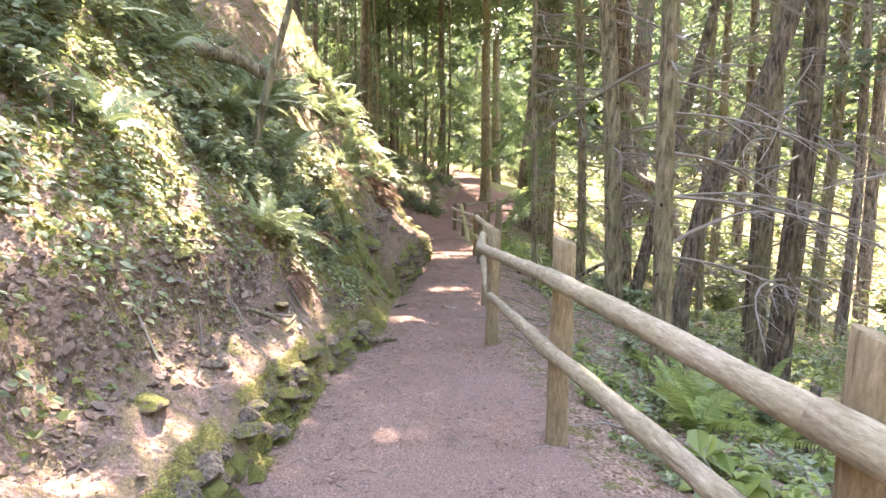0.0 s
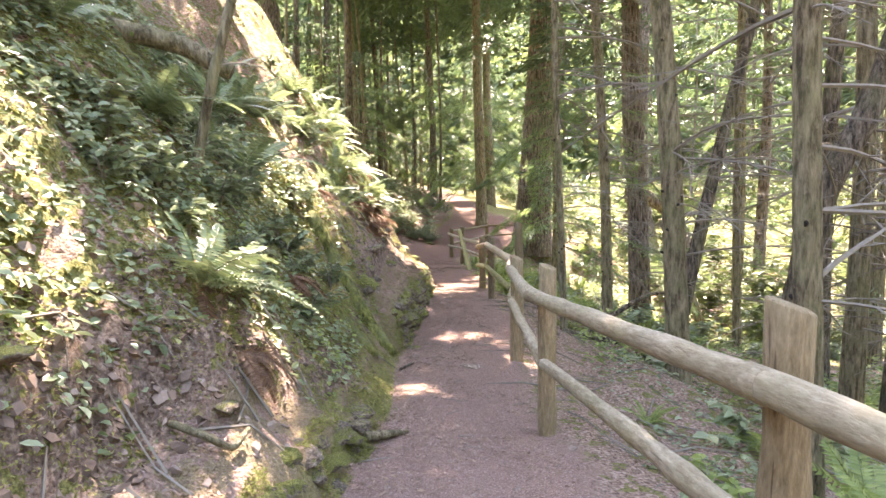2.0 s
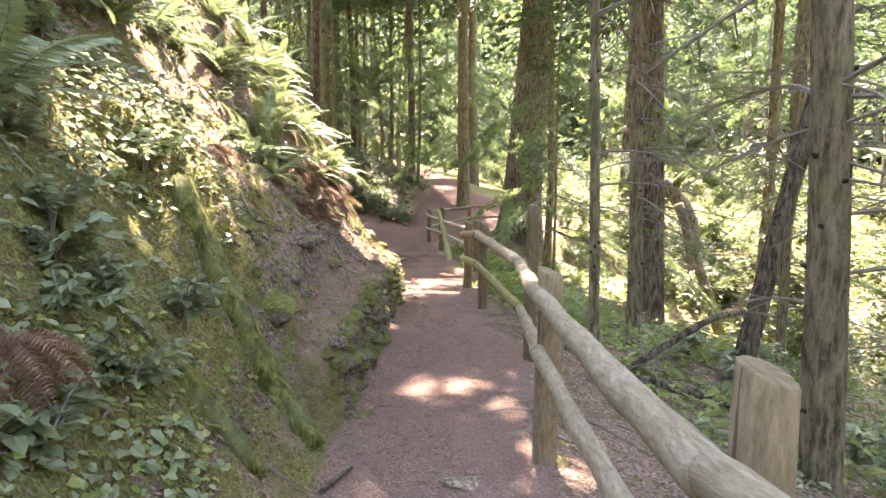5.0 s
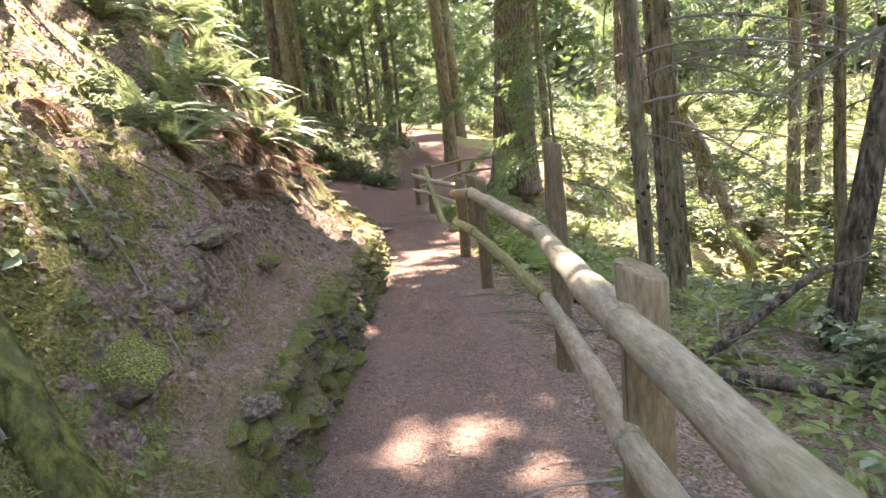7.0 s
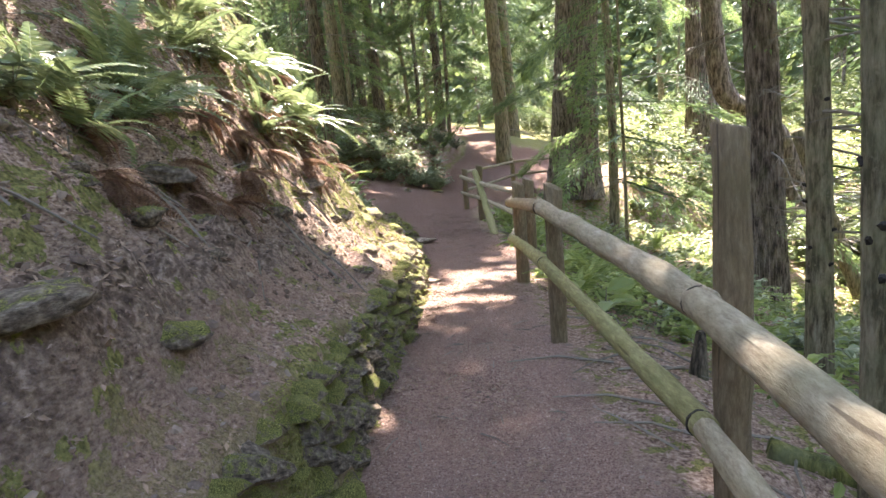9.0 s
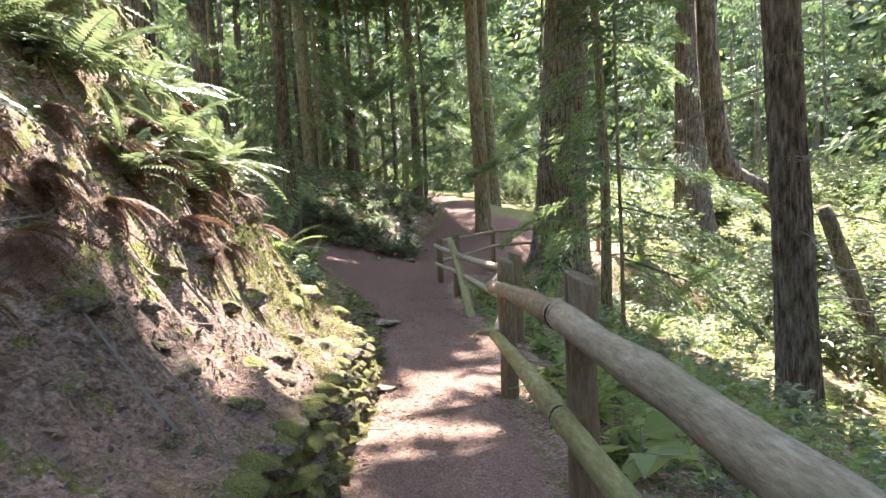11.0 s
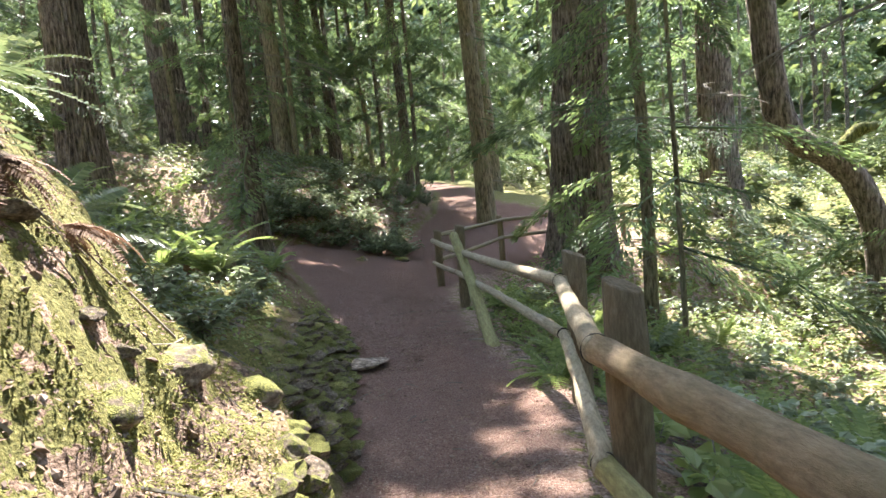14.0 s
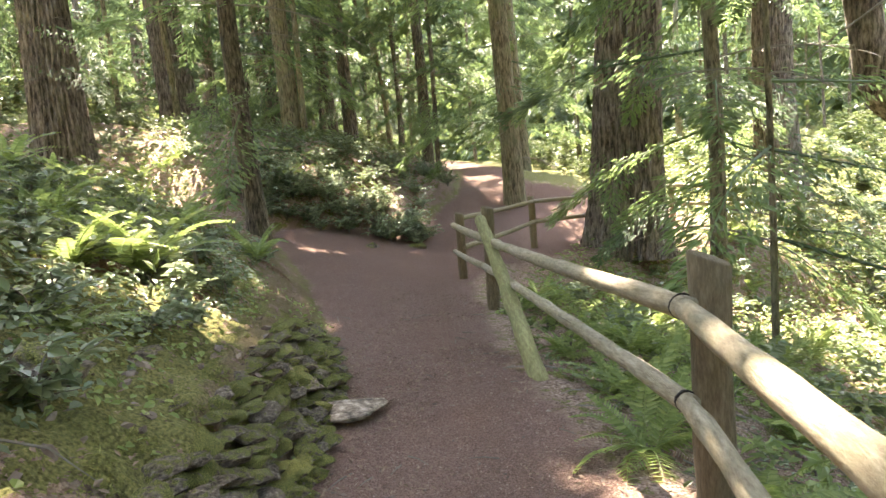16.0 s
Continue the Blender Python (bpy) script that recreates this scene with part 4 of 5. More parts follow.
# ---- fallen wood ----
def branchy(name, pts, radii, mat, label, cat="log", sides=9, twigs=0, seed=0):
    g = np.random.default_rng(seed)
    p = np.array(pts, float)
    t = np.linspace(0, 1, len(p))
    tt = np.linspace(0, 1, max(len(p) * 4, 10))
    q = np.stack([np.interp(tt, t, p[:, c]) for c in range(3)], -1)
    for _ in range(2):
        q[1:-1] = (q[:-2] + 2 * q[1:-1] + q[2:]) / 4
    rr = np.interp(tt, np.linspace(0, 1, len(radii)), radii)
    thing = empty(name, Matrix.Translation(p[0].tolist()))
    body = tube(q, rr, sides, .30 if mat is BARK_MOSS else .16, g)
    part("stem", (body[0] - p[0], body[1]), mat, thing, smooth=True)
    if mat is BARK_MOSS and name == "fallen_log":
        m = 5200
        k, a = g.uniform(0, len(q) - 1.01, m), g.uniform(-.3, 3.44, m)
        i0 = k.astype(int)
        c = q[i0] + (q[i0 + 1] - q[i0]) * (k - i0)[:, None]
        ax = (q[-1] - q[0]) / np.linalg.norm(q[-1] - q[0])
        sd = np.cross(ax, [0, 0, 1.0])
        out = np.cos(a)[:, None] * sd + np.sin(a)[:, None] * np.cross(sd, ax)
        base = c + out * (np.interp(k, np.arange(len(q)), rr) * .97)[:, None] - p[0]
        part("moss", blades(base, out + g.normal(0, .7, (m, 3)), np.tile(ax, (m, 1)), g.uniform(.012, .045, m), .009, .1), TUFT, thing, "shaggy yellow-green moss")
    for i in range(twigs):
        k = g.integers(2, len(q) - 1)
        b = part("branch", DEAD[g.integers(3)], TWIG, thing)
        b.matrix_basis = Matrix.Translation((q[k] - p[0]).tolist()) @ Euler((0, g.uniform(-.9, .2), g.random() * 6.28)).to_matrix().to_4x4() @ Matrix.Scale(g.uniform(.5, .9), 4)
    return tagged(thing, label, cat)


def on(x, y, up=0.0):
    return (x, y, gz(x, y) + up)


branchy("fallen_log", [on(-1.35, 9.7, .03), on(-.95, 9.35, .03), on(-.62, 9.12, .02), on(-.40, 8.98, -.06)], [.085, .09, .095, .09], BARK_MOSS, "thick mossy log lying down the bank to the trail", sides=14)
branchy("fallen_log", [on(-1.5, 8.35, .08), on(-1.15, 8.3, .05), on(-.8, 8.3, .04), on(-.55, 8.25, .0)], [.055, .06, .06, .05], BARK_MOSS, "slender moss-covered log lying down the bank", sides=10)
branchy("fallen_log", [(-1.75, 7.9, 2.62), (-2.16, 7.9, 2.86), (-2.64, 7.6, 2.93), (-3.4, 7.2, 3.1), (-4.2, 6.9, 3.5)], [.075, .085, .085, .09, .09], BARK_GREY, "bare grey log lying across the upper slope", sides=10)
branchy("mossy_trunk", [(-3.7, 5.2, 2.1), (-3.33, 5.2, 2.53), (-3.0, 5.2, 2.85), (-2.7, 5.2, 3.3), (-2.4, 5.1, 4.2)], [.20, .19, .18, .17, .15], BARK_MOSS, "leaning trunk thickly covered in moss", "tree", sides=12)
branchy("sapling", [on(-1.80, 6.9, -.1), (-1.62, 6.9, 2.45), (-1.38, 6.9, 3.26), (-1.1, 6.9, 4.4), (-.8, 6.9, 6.2)], [.042, .04, .036, .03, .02], BARK_GREY, "thin pale sapling leaning over the slope", "tree", 7, 6, 3)
branchy("tree", [(3.2, 7.6, -1.0), (3.23, 7.6, -.2), (3.29, 7.6, .44), (3.39, 7.6, 1.0), (3.55, 7.6, 1.61), (3.89, 7.6, 2.16), (4.11, 7.6, 2.76), (4.33, 7.6, 3.5), (4.7, 7.6, 5.2), (5.0, 7.6, 8)],
        [.15, .12, .11, .105, .12, .11, .11, .105, .09, .07], BARK_DARK, "crooked grey trunk leaning away from the trail", "tree", 12, 8, 4)
branchy("tree", [(11.3, 28.5, -3.2), (11.25, 28.5, -1.28), (11.01, 28.5, -.27), (10.52, 28.5, .52), (9.9, 28.5, .99), (9.3, 28.5, 1.25), (8.98, 28.5, 1.85), (8.82, 28.5, 3.05), (8.71, 28.5, 4.23), (8.6, 28.5, 6.5), (8.5, 28.5, 12)],
        [.32, .30, .30, .28, .28, .29, .30, .29, .27, .24, .12], BARK_RED, "trunk bent like an elbow and turning upright again", "tree", 14, 6, 5)
branchy("broken_limb", [(10.3, 28.4, .75), (10.4, 28.3, 1.15), (10.65, 28.3, 1.35), (11.0, 28.2, 1.4)], [.18, .15, .13, .10], BARK_MOSS, "broken pale limb stub on the bent trunk", "branch", 8)
branchy("fallen_pole", [(7.72, 22.2, .59), (8.38, 22.2, -1.09), (9.1, 22.2, -2.9)], [.13, .14, .15], BARK_GREY, "pale barkless pole leaning in the undergrowth", "log", 9)
branchy("fallen_branch", [on(2.1, 11.5, .05), on(2.5, 11.4, .10), on(3.0, 11.1, .12), on(3.6, 10.8, .1)], [.05, .055, .05, .03], BARK_DARK, "dark fallen branch on the slope below the fence", "branch", 7, 6, 6)
branchy("fallen_branch", [on(2.35, 11.6, .02), on(2.8, 11.6, .4), on(3.4, 11.7, .8), on(3.9, 11.8, 1.0)], [.04, .04, .035, .02], BARK_DARK, "crooked dead branch propped above the slope", "branch", 7, 6, 7)
branchy("fallen_branch", [on(2.0, 12.2, .03), on(2.6, 11.9, .05), on(3.3, 11.9, .06), on(4.1, 11.6, .04)], [.07, .07, .06, .05], BARK_MOSS, "half-rotten log below the fence", "log", 8, 3, 8)
branchy("stick", [on(-.30, 8.45, .02), on(-.24, 8.6, .03), on(-.16, 8.8, .02)], [.014, .016, .01], BARK_DARK, "short dark stick at the edge of the trail", "stick", 6)
branchy("root", [on(-.62, 6.2, .0), on(-.48, 6.28, .05), on(-.36, 6.34, .05), on(-.22, 6.5, .01)], [.03, .04, .03, .015], BARK_GREY, "knobbly root crossing the edge of the trail", "root", 7)
branchy("root", [on(-1.32, 4.9, .02), on(-1.12, 4.8, .08), on(-1.02, 4.86, .06), on(-.98, 5.0, .08)], [.018, .02, .018, .012], BARK_GREY, "bare twisted root on the bank", "root", 6)


def stump(x, y, r, h, label):
    me = trunk_mesh(h, r, int(x * 100), .12, .4, 14, (0.06, 0), .02)[0]
    t = empty("stump", pose(x, y, gz(x, y)))
    part("body", me, BARK_DARK, t, smooth=True)
    return tagged(t, label, "stump")


stump(4.3, 14.0, .09, .75, "small broken dark stump in the undergrowth")
stump(3.6, 5.4, .10, .95, "dark broken stump among bright leaves")
stump(2.1, 13.3, .07, .55, "small broken dark stump below the fence")


# ---- ferns ----
def frond_mesh(seed, mat, L=0.8, droop=0.35):
    g = np.random.default_rng(seed)
    n = 24
    t = np.linspace(0.10, 0.985, n)
    tt = np.linspace(0, 1, 9)
    path = lambda k: np.stack([L * k * (1 - .12 * k * k), 0 * k + 0.04 * L * np.sin(k * 2 + seed), L * (0.16 * k - droop * k * k)], -1)
    P = path(t)
    ln = L * 0.19 * np.minimum(1, (t + .12) * 3.2) * (1 - t) ** 0.62 * g.uniform(.85, 1.1, n) + 0.012
    out = [tube(path(tt), np.linspace(.006, .0012, 9), 3, cap=False)]
    for sd in (-1, 1):
        D = np.stack([0.42 + 0 * t, sd * np.ones(n), -0.22 + g.normal(0, .07, n)], -1)
        U = np.tile([0, 0, 1.0], (n, 1)) + g.normal(0, .12, (n, 3))
        out.append(blades(P, D, U, ln, 0.030 * L / .8 * np.ones(n), .06, .22))
    return mesh_of("frond", joined_any(out), mat)


FRONDS = [frond_mesh(700 + i, FERN, .8, .30 + .12 * i) for i in range(5)]
YOUNG = [frond_mesh(710 + i, FRESH, .8, .30 + .12 * i) for i in range(5)]
BROWN = [frond_mesh(720 + i, DEADFERN, .7, .5 + .1 * i) for i in range(3)]


def fern(x, y, size, seed, dead=3, label="", up=0.0):
    g = np.random.default_rng(seed)
    t = empty("fern", pose(x, y, gz(x, y) + up, 0, 26 if x < float(xl(y)) - .2 and y < 19 else 0, 0))
    n = int(11 + 5 * g.random())
    for i in range(n):
        f = new("frond", (YOUNG if x > 1.5 or y > 19 else FRONDS)[g.integers(5)])
        f.parent = t
        f.matrix_basis = Euler((g.normal(0, .25), -radians(g.uniform(22, 66)), 6.283 * i / n + g.normal(0, .25))).to_matrix().to_4x4() @ Matrix.Scale(size * g.uniform(.75, 1.2), 4)
    for i in range(dead):
        f = new("dead_frond", BROWN[g.integers(3)])
        f.parent = t
        f.matrix_basis = Euler((g.normal(0, .4), radians(g.uniform(10, 50)), g.normal(0, .9))).to_matrix().to_4x4() @ Matrix.Scale(size * g.uniform(.7, 1.1), 4)
    return tagged(t, label or "green sword fern with arching fronds", "fern")


FERNS = [(-1.42, 5.75, .85, 6), (-2.3, 4.6, .7, 3), (-2.1, 7.0, .8, 3), (-2.9, 6.0, .8, 2), (-1.9, 8.6, 1.0, 3), (-2.4, 9.4, 1.0, 3), (2.55, 6.6, .7, 0), (2.6, 5.5, 1.0, 2), (2.2, 4.6, .9, 2), (3.0, 4.9, .9, 2), (-1.55, 22.4, 1.25, 4), (-2.1, 22.9, .9, 4), (-1.2, 20.5, .5, 0), (-2.6, 6.6, .7, 3),
         (1.9, 7.4, .45, 0), (2.0, 20.3, .8, 1), (2.3, 21.2, .9, 1), (2.9, 18.6, .9, 1), (2.4, 17.5, .7, 1), (-2.9, 27.0, 1.1, 2), (-1.5, 26.0, .9, 2)]
for i, (x, y, s, dd) in enumerate(FERNS):
    fern(x, y, s, 40 + i, dd, "large sword fern with upright glossy fronds" if s > 1.15 else "")
g = np.random.default_rng(21)
for i in range(34):   # crest of the spur
    y = g.uniform(10.5, 18.3)
    x = float(xl(y)) - g.uniform(1.3, 2.8)
    fern(x, y, g.uniform(.65, 1.0), 100 + i, int(g.integers(2, 9)), "sword fern with brown dead fronds hanging down the bank")
for i in range(44):   # hillside
    y = g.choice([g.uniform(2, 10), g.uniform(18.5, 34), g.uniform(20, 30)])
    x = float(xl(y)) - g.uniform(1.5, 6)
    fern(x, y, g.uniform(.6, 1.0), 200 + i, int(g.integers(0, 3)))
for i in range(40):   # valley below the fence
    y = g.uniform(2, 34)
    x = float(xr(y)) + g.uniform(1.2, 8)
    fern(x, y, g.uniform(.6, 1.05), 300 + i, int(g.integers(0, 2)))


for i in range(46):   # thick along the valley edge
    y = g.uniform(13.5, 27)
    x = float(xr(y)) + g.uniform(.5, 4.0)
    fern(x, y, g.uniform(.5, .85), 400 + i, int(g.integers(0, 2)))


def dead_fern(x, y, seed):
    g = np.random.default_rng(seed)
    t = empty("dead_fern", pose(x, y, gz(x, y) + .06))
    for i in range(20):
        f = new("dead_frond", BROWN[g.integers(3)])
        f.parent = t
        f.matrix_basis = Euler((g.normal(0, .5), radians(g.uniform(-5, 45)), g.normal(-.15, .65))).to_matrix().to_4x4() @ Matrix.Scale(g.uniform(.28, .55), 4)
    return tagged(t, "withered rust-brown fern hanging down the bank", "fern")


for i in range(30):
    y = g.uniform(10.8, 17.8)
    dead_fern(float(xl(y)) - g.uniform(.95, 1.6), y, 800 + i)
for i, (x, y) in enumerate([(-1.15, 5.6), (-1.5, 5.9), (-1.2, 7.4), (-1.7, 22.0), (-1.4, 22.6)]):
    dead_fern(x, y, 850 + i)


# ---- shrubs ----
def shrub_meshes(seed, n, rad, h, L, W, mat, oval=True):
    g = np.random.default_rng(seed)
    k = max(5, n // 16)
    stems, P, D = [], [], []
    for i in range(k):
        a, out = g.random() * 6.283, g.uniform(.2, 1)
        tip = np.array([rad * out * math.cos(a), rad * out * math.sin(a), h * g.uniform(.5, 1.1) * (1.1 - .5 * out)])
        pts = np.stack([tip * [s, s, 0] * s + [0, 0, tip[2] * (s ** .7)] for s in (0, .35, .7, 1)])
        stems.append(tube(pts, [.008, .006, .004, .002], 4, cap=False))
        for j in range(n // k):
            s = g.uniform(.3, 1.0)
            P.append(tip * [s * s, s * s, 0] + [0, 0, tip[2] * s ** .7])
            aa = a + (1 if j % 2 else -1) * g.uniform(.3, 1.6)
            D.append([math.cos(aa), math.sin(aa), g.uniform(-.3, .35)])
    P, D = np.array(P), np.array(D)
    U = np.tile([0, 0, 1.0], (len(P), 1)) + g.normal(0, .35, (len(P), 3))
    fn = ovals if oval else blades
    leaf = fn(P, D, U, L * g.uniform(.6, 1.3, len(P)), W * g.uniform(.7, 1.2, len(P)))
    return mesh_of("stem", joined_any(stems), TWIG), mesh_of("foliage", leaf, mat)


SHRUB = [shrub_meshes(800 + i, 110, .32, .34, .085, .052, SALAL) for i in range(4)]
LOWB = [shrub_meshes(820 + i, 60, .22, .18, .07, .05, FRESH) for i in range(3)]
BUSH = [shrub_meshes(840 + i, 380, .9, 1.2, .13, .075, BROAD, False) for i in range(4)]


def shrub(kind, x, y, s, seed, label, cat="shrub", group=""):
    g = np.random.default_rng(seed)
    a, b = kind[seed % len(kind)]
    t = empty("shrub" if cat == "shrub" else "leafy_plant", pose(x, y, gz(x, y) - .01, g.uniform(-8, 8), g.uniform(-8, 8), g.uniform(0, 360)) @ Matrix.Scale(s, 4))
    for nm, me in (("stem", a), ("foliage", b)):
        o = new(nm, me)
        o.parent = t
    return tagged(t, label, cat, group)


g = np.random.default_rng(31)
k = 0
for y0, y1, s0, s1, n in [(6.0, 9.0, .6, 1.7, 30), (8.0, 12.5, 1.2, 3.0, 34), (1.0, 6.2, 1.25, 3.6, 55), (13, 18, 1.6, 3.2, 14), (18.8, 24.5, .75, 3.4, 60), (24, 29, .4, 5, 30)]:
    for _ in range(n):
        y = g.uniform(y0, y1)
        shrub(SHRUB, float(xl(y)) - g.uniform(s0, s1), y, g.uniform(.6, 1.15), k, "low shrub with glossy oval green leaves on the bank", group="shrubs on the bank")
        k += 1
SHRUB2 = [shrub_meshes(860 + i, 280, .5, .5, .085, .055, SALAL) for i in range(3)]
for _ in range(55):   # mound at the fork
    y = g.uniform(31.8, 37.5)
    x = g.uniform(-3.6, float(xl(y)) - .3)
    shrub(SHRUB2, x, y, g.uniform(.8, 1.25), k, "dense dark-green shrub on the mound at the fork", group="shrubs at the fork")
    k += 1
for _ in range(40):   # foot of the mound
    x, y = g.uniform(-2.6, .9), g.uniform(31.7, 33.4)
    shrub(SHRUB2, x, y, g.uniform(.8, 1.3), k, "dense dark-green shrub on the mound at the fork", group="shrubs at the fork")
    k += 1
LARGE = [shrub_meshes(880 + i, 16, .30, .26, .24, .15, FRESH) for i in range(2)]
for x, y in [(2.0, 15.2), (1.95, 17.3), (2.2, 17.9), (2.45, 18.3), (2.35, 18.9), (2.0, 16.4), (2.7, 17.4), (1.75, 3.2), (1.6, 2.4)]:
    shrub(LARGE, x, y, g.uniform(.8, 1.2), k, "plant with broad pale-green leaves below the fence", "plant")
    k += 1
for _ in range(130):   # by the fence, low
    y = g.uniform(1.5, 5.5) if _ % 4 == 0 else g.uniform(14, 27)
    shrub(LOWB, float(xr(y)) + g.uniform(.35, 2.0), y, g.uniform(.7, 1.4), k, "low bright-green leafy plant below the fence", "plant", "plants below the fence")
    k += 1


def thicket(name, kind, spots, seed, mat, label, cat):
    """Many bushes too thick to count, as one object."""
    g = np.random.default_rng(seed)
    base = [np.array([v.co[:] for v in b.vertices]) for _, b in kind]
    face = [[p.vertices[:] for p in b.polygons] for _, b in kind]
    V, F, o = [], [], 0
    for x, y, s in spots:
        i, a = g.integers(len(kind)), g.random() * 6.28
        c, sn = math.cos(a) * s, math.sin(a) * s
        v = base[i] @ np.array([[c, -sn, 0], [sn, c, 0], [0, 0, s]]).T + [x, y, gz(x, y)]
        V.append(v)
        F += [[j + o for j in f] for f in face[i]]
        o += len(v)
    tagged(part(name, (np.concatenate(V), F), mat), label, cat, kind="stuff")


spots = []
for _ in range(300):
    y = g.uniform(3, 38)
    spots.append((float(xr(y)) + 1.5 + 10 * g.random(), y, g.uniform(.9, 1.8)))
for _ in range(190):
    y = g.uniform(23, 46)
    spots.append((float(xl(y)) - 2.5 - 9 * g.random(), y, g.uniform(.9, 1.6)))
thicket("undergrowth", SHRUB, spots, 1, SALAL, "thick leafy undergrowth below the trail", "shrubs")
spots = []
while len(spots) < 620:
    x, y = (g.uniform(-34, 40), g.uniform(-8, 72)) if len(spots) < 360 else (g.uniform(8, 32), g.uniform(2, 60))
    if (-7 < x < 8 and y < 40) or (x < 0 and y < 18) or abs(x - 3) < 2 + (y > 44):
        continue
    spots.append((x, y, g.uniform(.8, 2.2)))
thicket("undergrowth", BUSH, spots, 2, BROAD, "bright green bushes among the trees", "bushes")


# ---- ground cover, litter and chips ----
def scatter(n, y0, y1, s0, s1, seed, side="left", bias=1.0):
    g = np.random.default_rng(seed)
    y = g.uniform(y0, y1, n)
    s = s0 + (s1 - s0) * g.random(n) ** bias
    x = xl(y) - s if side == "left" else (xr(y) + s if side == "right" else xl(y) + (xr(y) - xl(y)) * g.random(n))
    return g, x, y


def stuff(name, vf, mat, label, cat):
    return tagged(part(name, vf, mat), label, cat, kind="stuff")


def leaf_field(seed, fields, L, W, mat, name, label, cat, lift=(0.0, .08), up=1.0, clump=2.2, thresh=.45, oval=True, smp=.3):
    PP, DD, UU = [], [], []
    for n, y0, y1, s0, s1, side in fields:
        g, x, y = scatter(n, y0, y1, s0, s1, seed, side)
        seed += 1
        ok = vnoise(x + seed, y, clump) > thresh
        x, y = x[ok], y[ok]
        P = np.stack([x, y, land(x, y) + g.uniform(*lift, len(x))], -1)
        a = g.random(len(x)) * 6.283
        PP.append(P)
        DD.append(np.stack([np.cos(a), np.sin(a), g.normal(0, smp, len(x))], -1))
        base = np.array([.55, 0, .8]) if side == "left" else np.array([0, 0, 1.0])
        UU.append(base * up + g.normal(0, .3, (len(x), 3)))
    P, D, U = np.concatenate(PP), np.concatenate(DD), np.concatenate(UU)
    D = D - U * (np.sum(D * U, 1) / np.sum(U * U, 1))[:, None] * .8
    g = np.random.default_rng(seed)
    fn = ovals if oval else blades
    stuff(name, fn(P, D, U, L * g.uniform(.5, 1.4, len(P)), W * g.uniform(.6, 1.3, len(P))), mat, label, cat)


leaf_field(1, [(9000, 1, 10.5, .7, 3.6, "left"), (2000, 6, 9, .3, 1.5, "left"), (3000, 10, 18.5, 1.5, 4, "left"), (6000, 18.4, 30, .75, 6, "left"), (22000, 1, 36, .9, 9, "right"), (8000, 24, 44, .5, 10, "left"), (2500, 1, 6, .4, 2.5, "right")],
           .065, .044, SALAL, "ground_cover", "low green leafy ground cover", "ground cover")
leaf_field(20, [(5000, 1, 10, .6, 3.4, "left"), (4000, 18.4, 28, .7, 3, "left"), (7000, 14, 27, .25, 3, "right"), (16000, 2, 40, 1.0, 12, "right"), (7000, 22, 42, .5, 9, "left"), (2500, 1, 6, .3, 2.0, "right")],
           .055, .04, BROAD, "ground_cover", "bright small-leaved ground cover", "ground cover", thresh=.5)
leaf_field(30, [(26000, 3, 46, 3.0, 20, "right"), (6000, 34, 60, 3, 14, "left"), (15000, 20, 46, 1.2, 12, "left")], .15, .085, BROAD, "ground_cover", "broad-leaved green undergrowth on the valley floor", "ground cover", (.02, .45), clump=.8, thresh=.38)
leaf_field(40, [(38000, 0, 19, .12, 3.0, "left"), (4000, 18, 26, .15, 2.5, "left"), (34000, 2, 24, .0, 2.6, "right")],
           .036, .015, LITTER, "leaf_litter", "dry brown leaf and twig litter", "litter", (0.002, .02), clump=3, thresh=.28, oval=False, smp=.15)
leaf_field(60, [(60000, -1, 19, 0, 0, "trail"), (12000, 18, 29, 0, 0, "trail"), (4000, 1, 6, .12, .8, "left"), (4500, 9.8, 17, .1, .8, "left")],
           .019, .006, CHIP, "bark_chips", "scattered bark chips and needles on the trail", "litter", (0.001, .006), clump=3, thresh=.1, oval=False, smp=.12)
leaf_field(70, [(14000, -1, 27, 0, 0, "trail")], .05, .016, LITTER, "leaf_litter", "larger dry leaf scraps and bark flakes on the trail", "litter", (0.002, .012), clump=2.2, thresh=.5, oval=False, smp=.2)
leaf_field(80, [(26000, .5, 6.3, -.06, .2, "left"), (12000, .5, 6.5, .62, 1.15, "left"), (30000, 6, 9.8, .0, .95, "left"), (14000, 9.2, 11.6, .75, 1.7, "left"), (13000, 15.6, 18.6, .1, 1.0, "left"), (5000, 2, 6, .5, 1.6, "left")],
           .027, .008, TUFT, "moss", "cushions of yellow-green moss", "moss", (0.0, .035), up=.6, clump=3.5, thresh=.42, oval=False, smp=.6)


leaf_field(90, [(34000, 9.7, 17.9, -.06, .14, "left"), (42000, 18.3, 23.5, -.05, .55, "left")],
           .022, .007, TUFT, "moss", "patchy moss on the stones of the wall", "moss", (0.0, .02), up=.6, clump=6, thresh=.56, oval=False, smp=.6)
leaf_field(100, [(16000, 9, 34, .9, 7, "right"), (7000, 12, 36, 5, 13, "right")],
           .11, .055, FRESH, "ground_cover", "bright leafy undergrowth below the fence", "ground cover", (.0, .38), clump=1.1, thresh=.40, smp=.5)
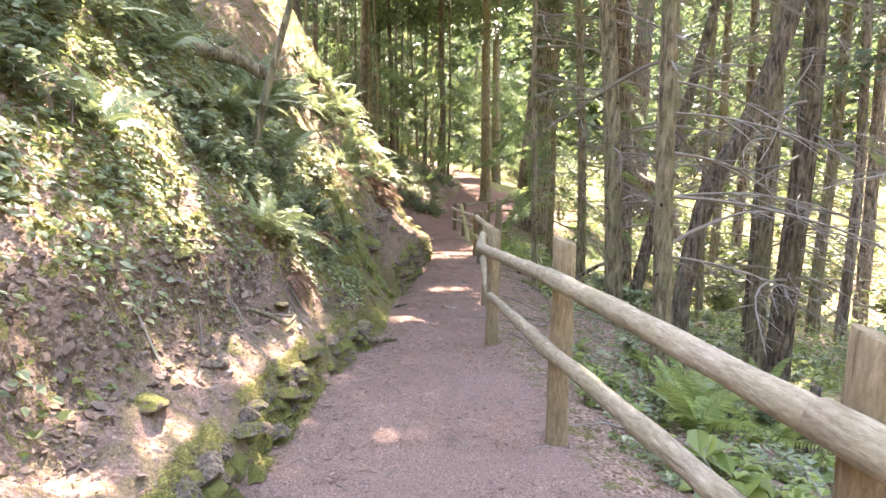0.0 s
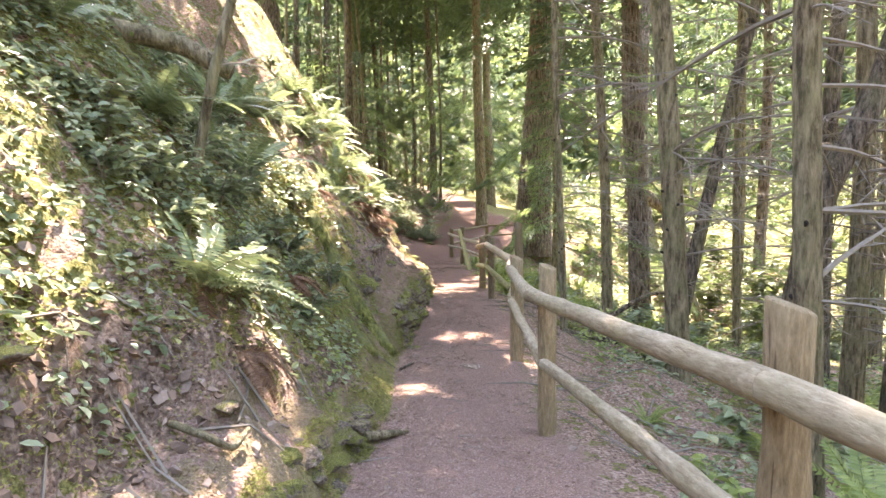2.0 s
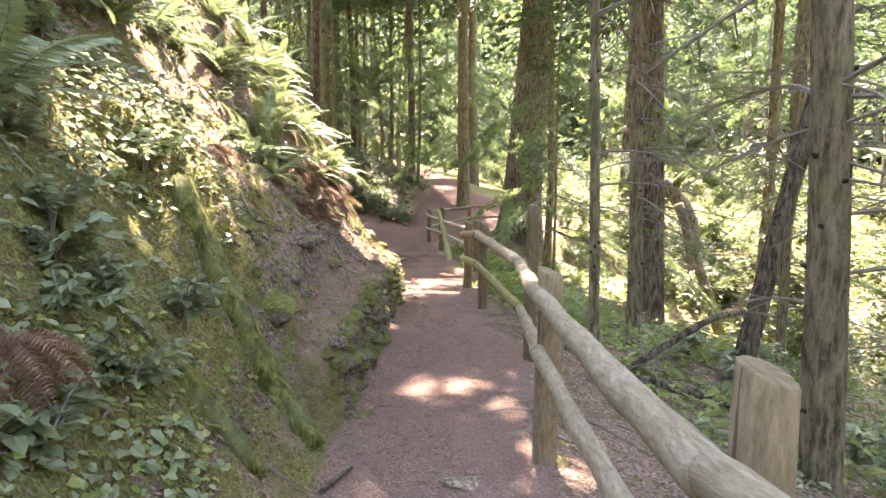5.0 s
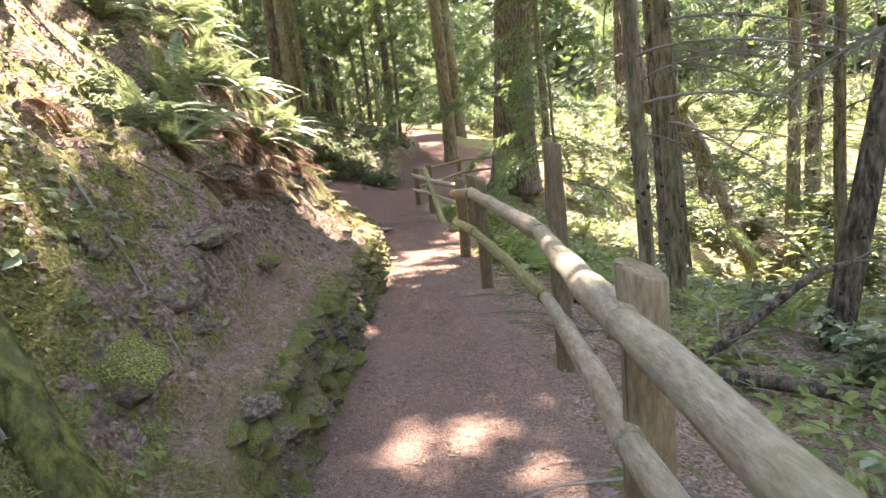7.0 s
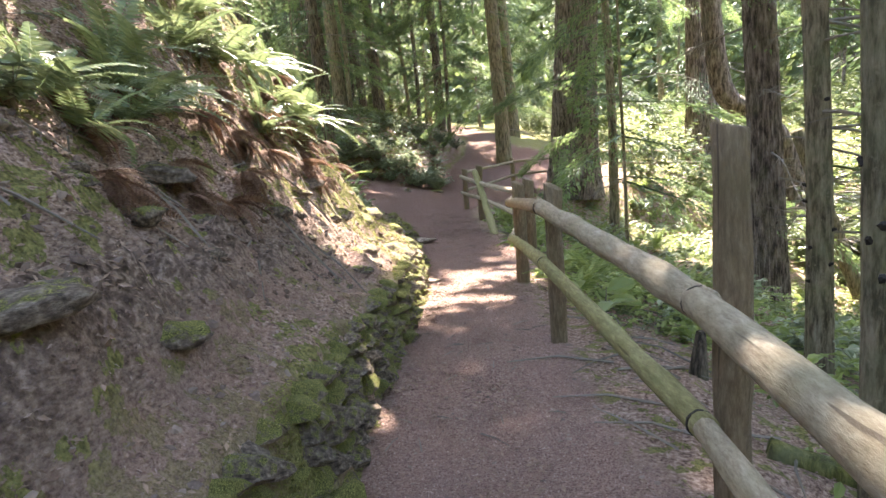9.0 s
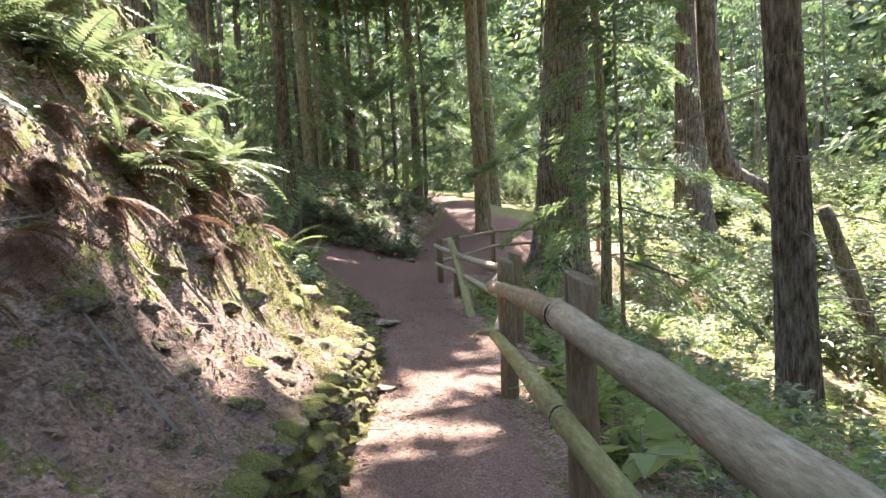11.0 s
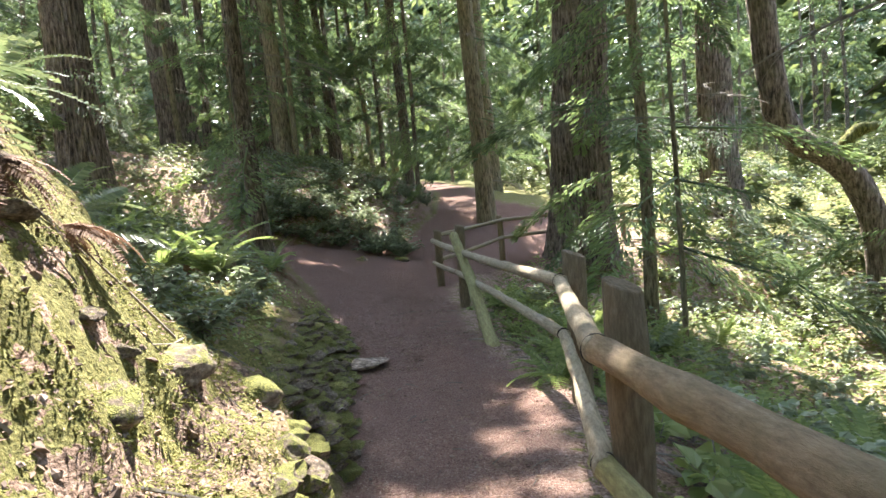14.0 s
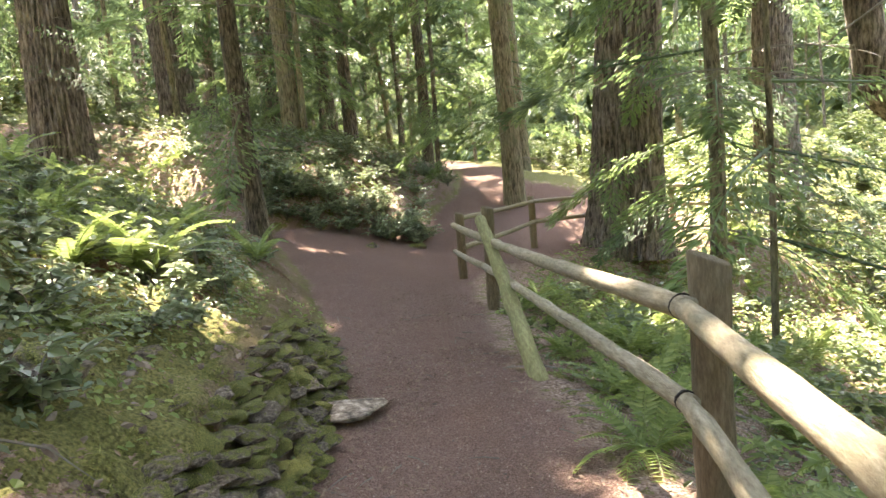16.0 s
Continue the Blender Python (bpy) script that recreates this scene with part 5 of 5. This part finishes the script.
# leafy slope above the cut bank
leaf_field(110, [(15000, .5, 6.5, 1.15, 4.2, "left"), (4200, 6, 10.2, 1.1, 3.4, "left"), (3500, 18.6, 26, .8, 4, "left")],
           .068, .045, SALAL, "ground_cover", "pale glossy-leaved ground cover on the slope", "ground cover", (.02, .16), clump=1.7, thresh=.47)
leaf_field(120, [(8000, .5, 6.2, .8, 3.6, "left"), (2500, 6.2, 9.8, .3, 3, "left"), (3500, 18.6, 26, .6, 3.2, "left"), (500, 18.6, 26, -.05, .6, "left")],
           .05, .034, FRESH, "ground_cover", "fresh small-leaved ground cover on the slope", "ground cover", (.0, .10), clump=1.9, thresh=.52)


def pebbles(fields, mat, name, label, seed):
    g = np.random.default_rng(seed)
    V, F, o = [], [], 0
    unit = np.array([[1, 0, 0], [-1, 0, 0], [0, 1, 0], [0, -1, 0], [0, 0, 1], [0, 0, -1], [.7, .7, .3], [-.7, .6, .35], [-.6, -.7, .3], [.65, -.65, .4]], float)
    bm = bmesh.new()
    for u in unit:
        bm.verts.new(u)
    bmesh.ops.convex_hull(bm, input=bm.verts[:])
    bm.verts.index_update()
    hull = [[v.index for v in f.verts] for f in bm.faces]
    bm.free()
    for n, side, y0, y1, s0, s1, a, b in fields:
        _, x, y = scatter(n, y0, y1, s0, s1, 92 + n, side)
        z = land(x, y)
        r = a + (b - a) * g.random(n) ** 2.2
        for i in range(n):
            t = g.random() * 6.28
            v = unit * (1 + .45 * (g.random((10, 3)) - .5)) * [r[i] * 1.2, r[i] * .95, r[i] * .7]
            tip = np.array(Euler((g.normal(0, .5), .55 if side == 'left' else g.normal(0, .2), t)).to_matrix())
            v = v @ tip.T + [x[i], y[i], z[i] - r[i] * .3]
            V.append(v)
            F += [[j + o for j in f] for f in hull]
            o += 10
    stuff(name, (np.concatenate(V), F), mat, label, "stones")


pebbles([(1800, "trail", 0, 26, 0, 0, .004, .022), (1000, "left", 9.3, 14.6, .15, 1.8, .006, .03), (500, "left", 14.6, 18.3, .15, 1.8, .006, .022), (700, "left", 1.5, 6.3, .2, 1.3, .008, .045), (160, "left", 18, 23, .2, 1, .01, .05), (160, "right", 5, 17, .0, 1.5, .01, .05)], PEBBLE, "pebbles", "loose angular stones in the soil", 91)
pebbles([(2000, "left", .5, 6.3, .5, 1.0, .008, .042), (900, "left", 9.4, 14.5, .45, 1.5, .008, .035), (400, "left", 14.5, 17.6, .45, 1.5, .006, .03), (300, "left", 6.2, 9.4, .2, .8, .01, .03)], CLOD, "clods", "dark crumbling clods and stones in the cut bank", 97)


def twigs():
    g = np.random.default_rng(95)
    out = []
    for n, side, y0, y1, s0, s1 in [(170, "trail", 1, 26, 0, 0), (260, "left", 1, 19, .3, 3), (520, "right", 2, 22, .1, 3.5)]:
        _, x, y = scatter(n, y0, y1, s0, s1, 96 + n, side)
        for i in range(n):
            ln = g.uniform(.06, .22) if side == "trail" else g.uniform(.12, .7)
            a = g.random() * 6.28
            d = np.array([math.cos(a), math.sin(a)]) * ln
            k = np.array([0, .5, 1])
            px, py = x[i] + d[0] * k, y[i] + d[1] * k + [0, .1 * ln, 0]
            if side == "trail" and (px.min() < xl(y[i]) or px.max() > xr(y[i])):
                continue
            pz = land(px, py) + .008 + (0 if side == "trail" else .02)
            out.append(tube(np.stack([px, py, pz], -1), np.array([1, .8, .4]) * (.003 + .010 * ln), 4, cap=False))
    stuff("twigs", joined_any(out), TWIG, "fallen dry twigs", "twigs")


twigs()
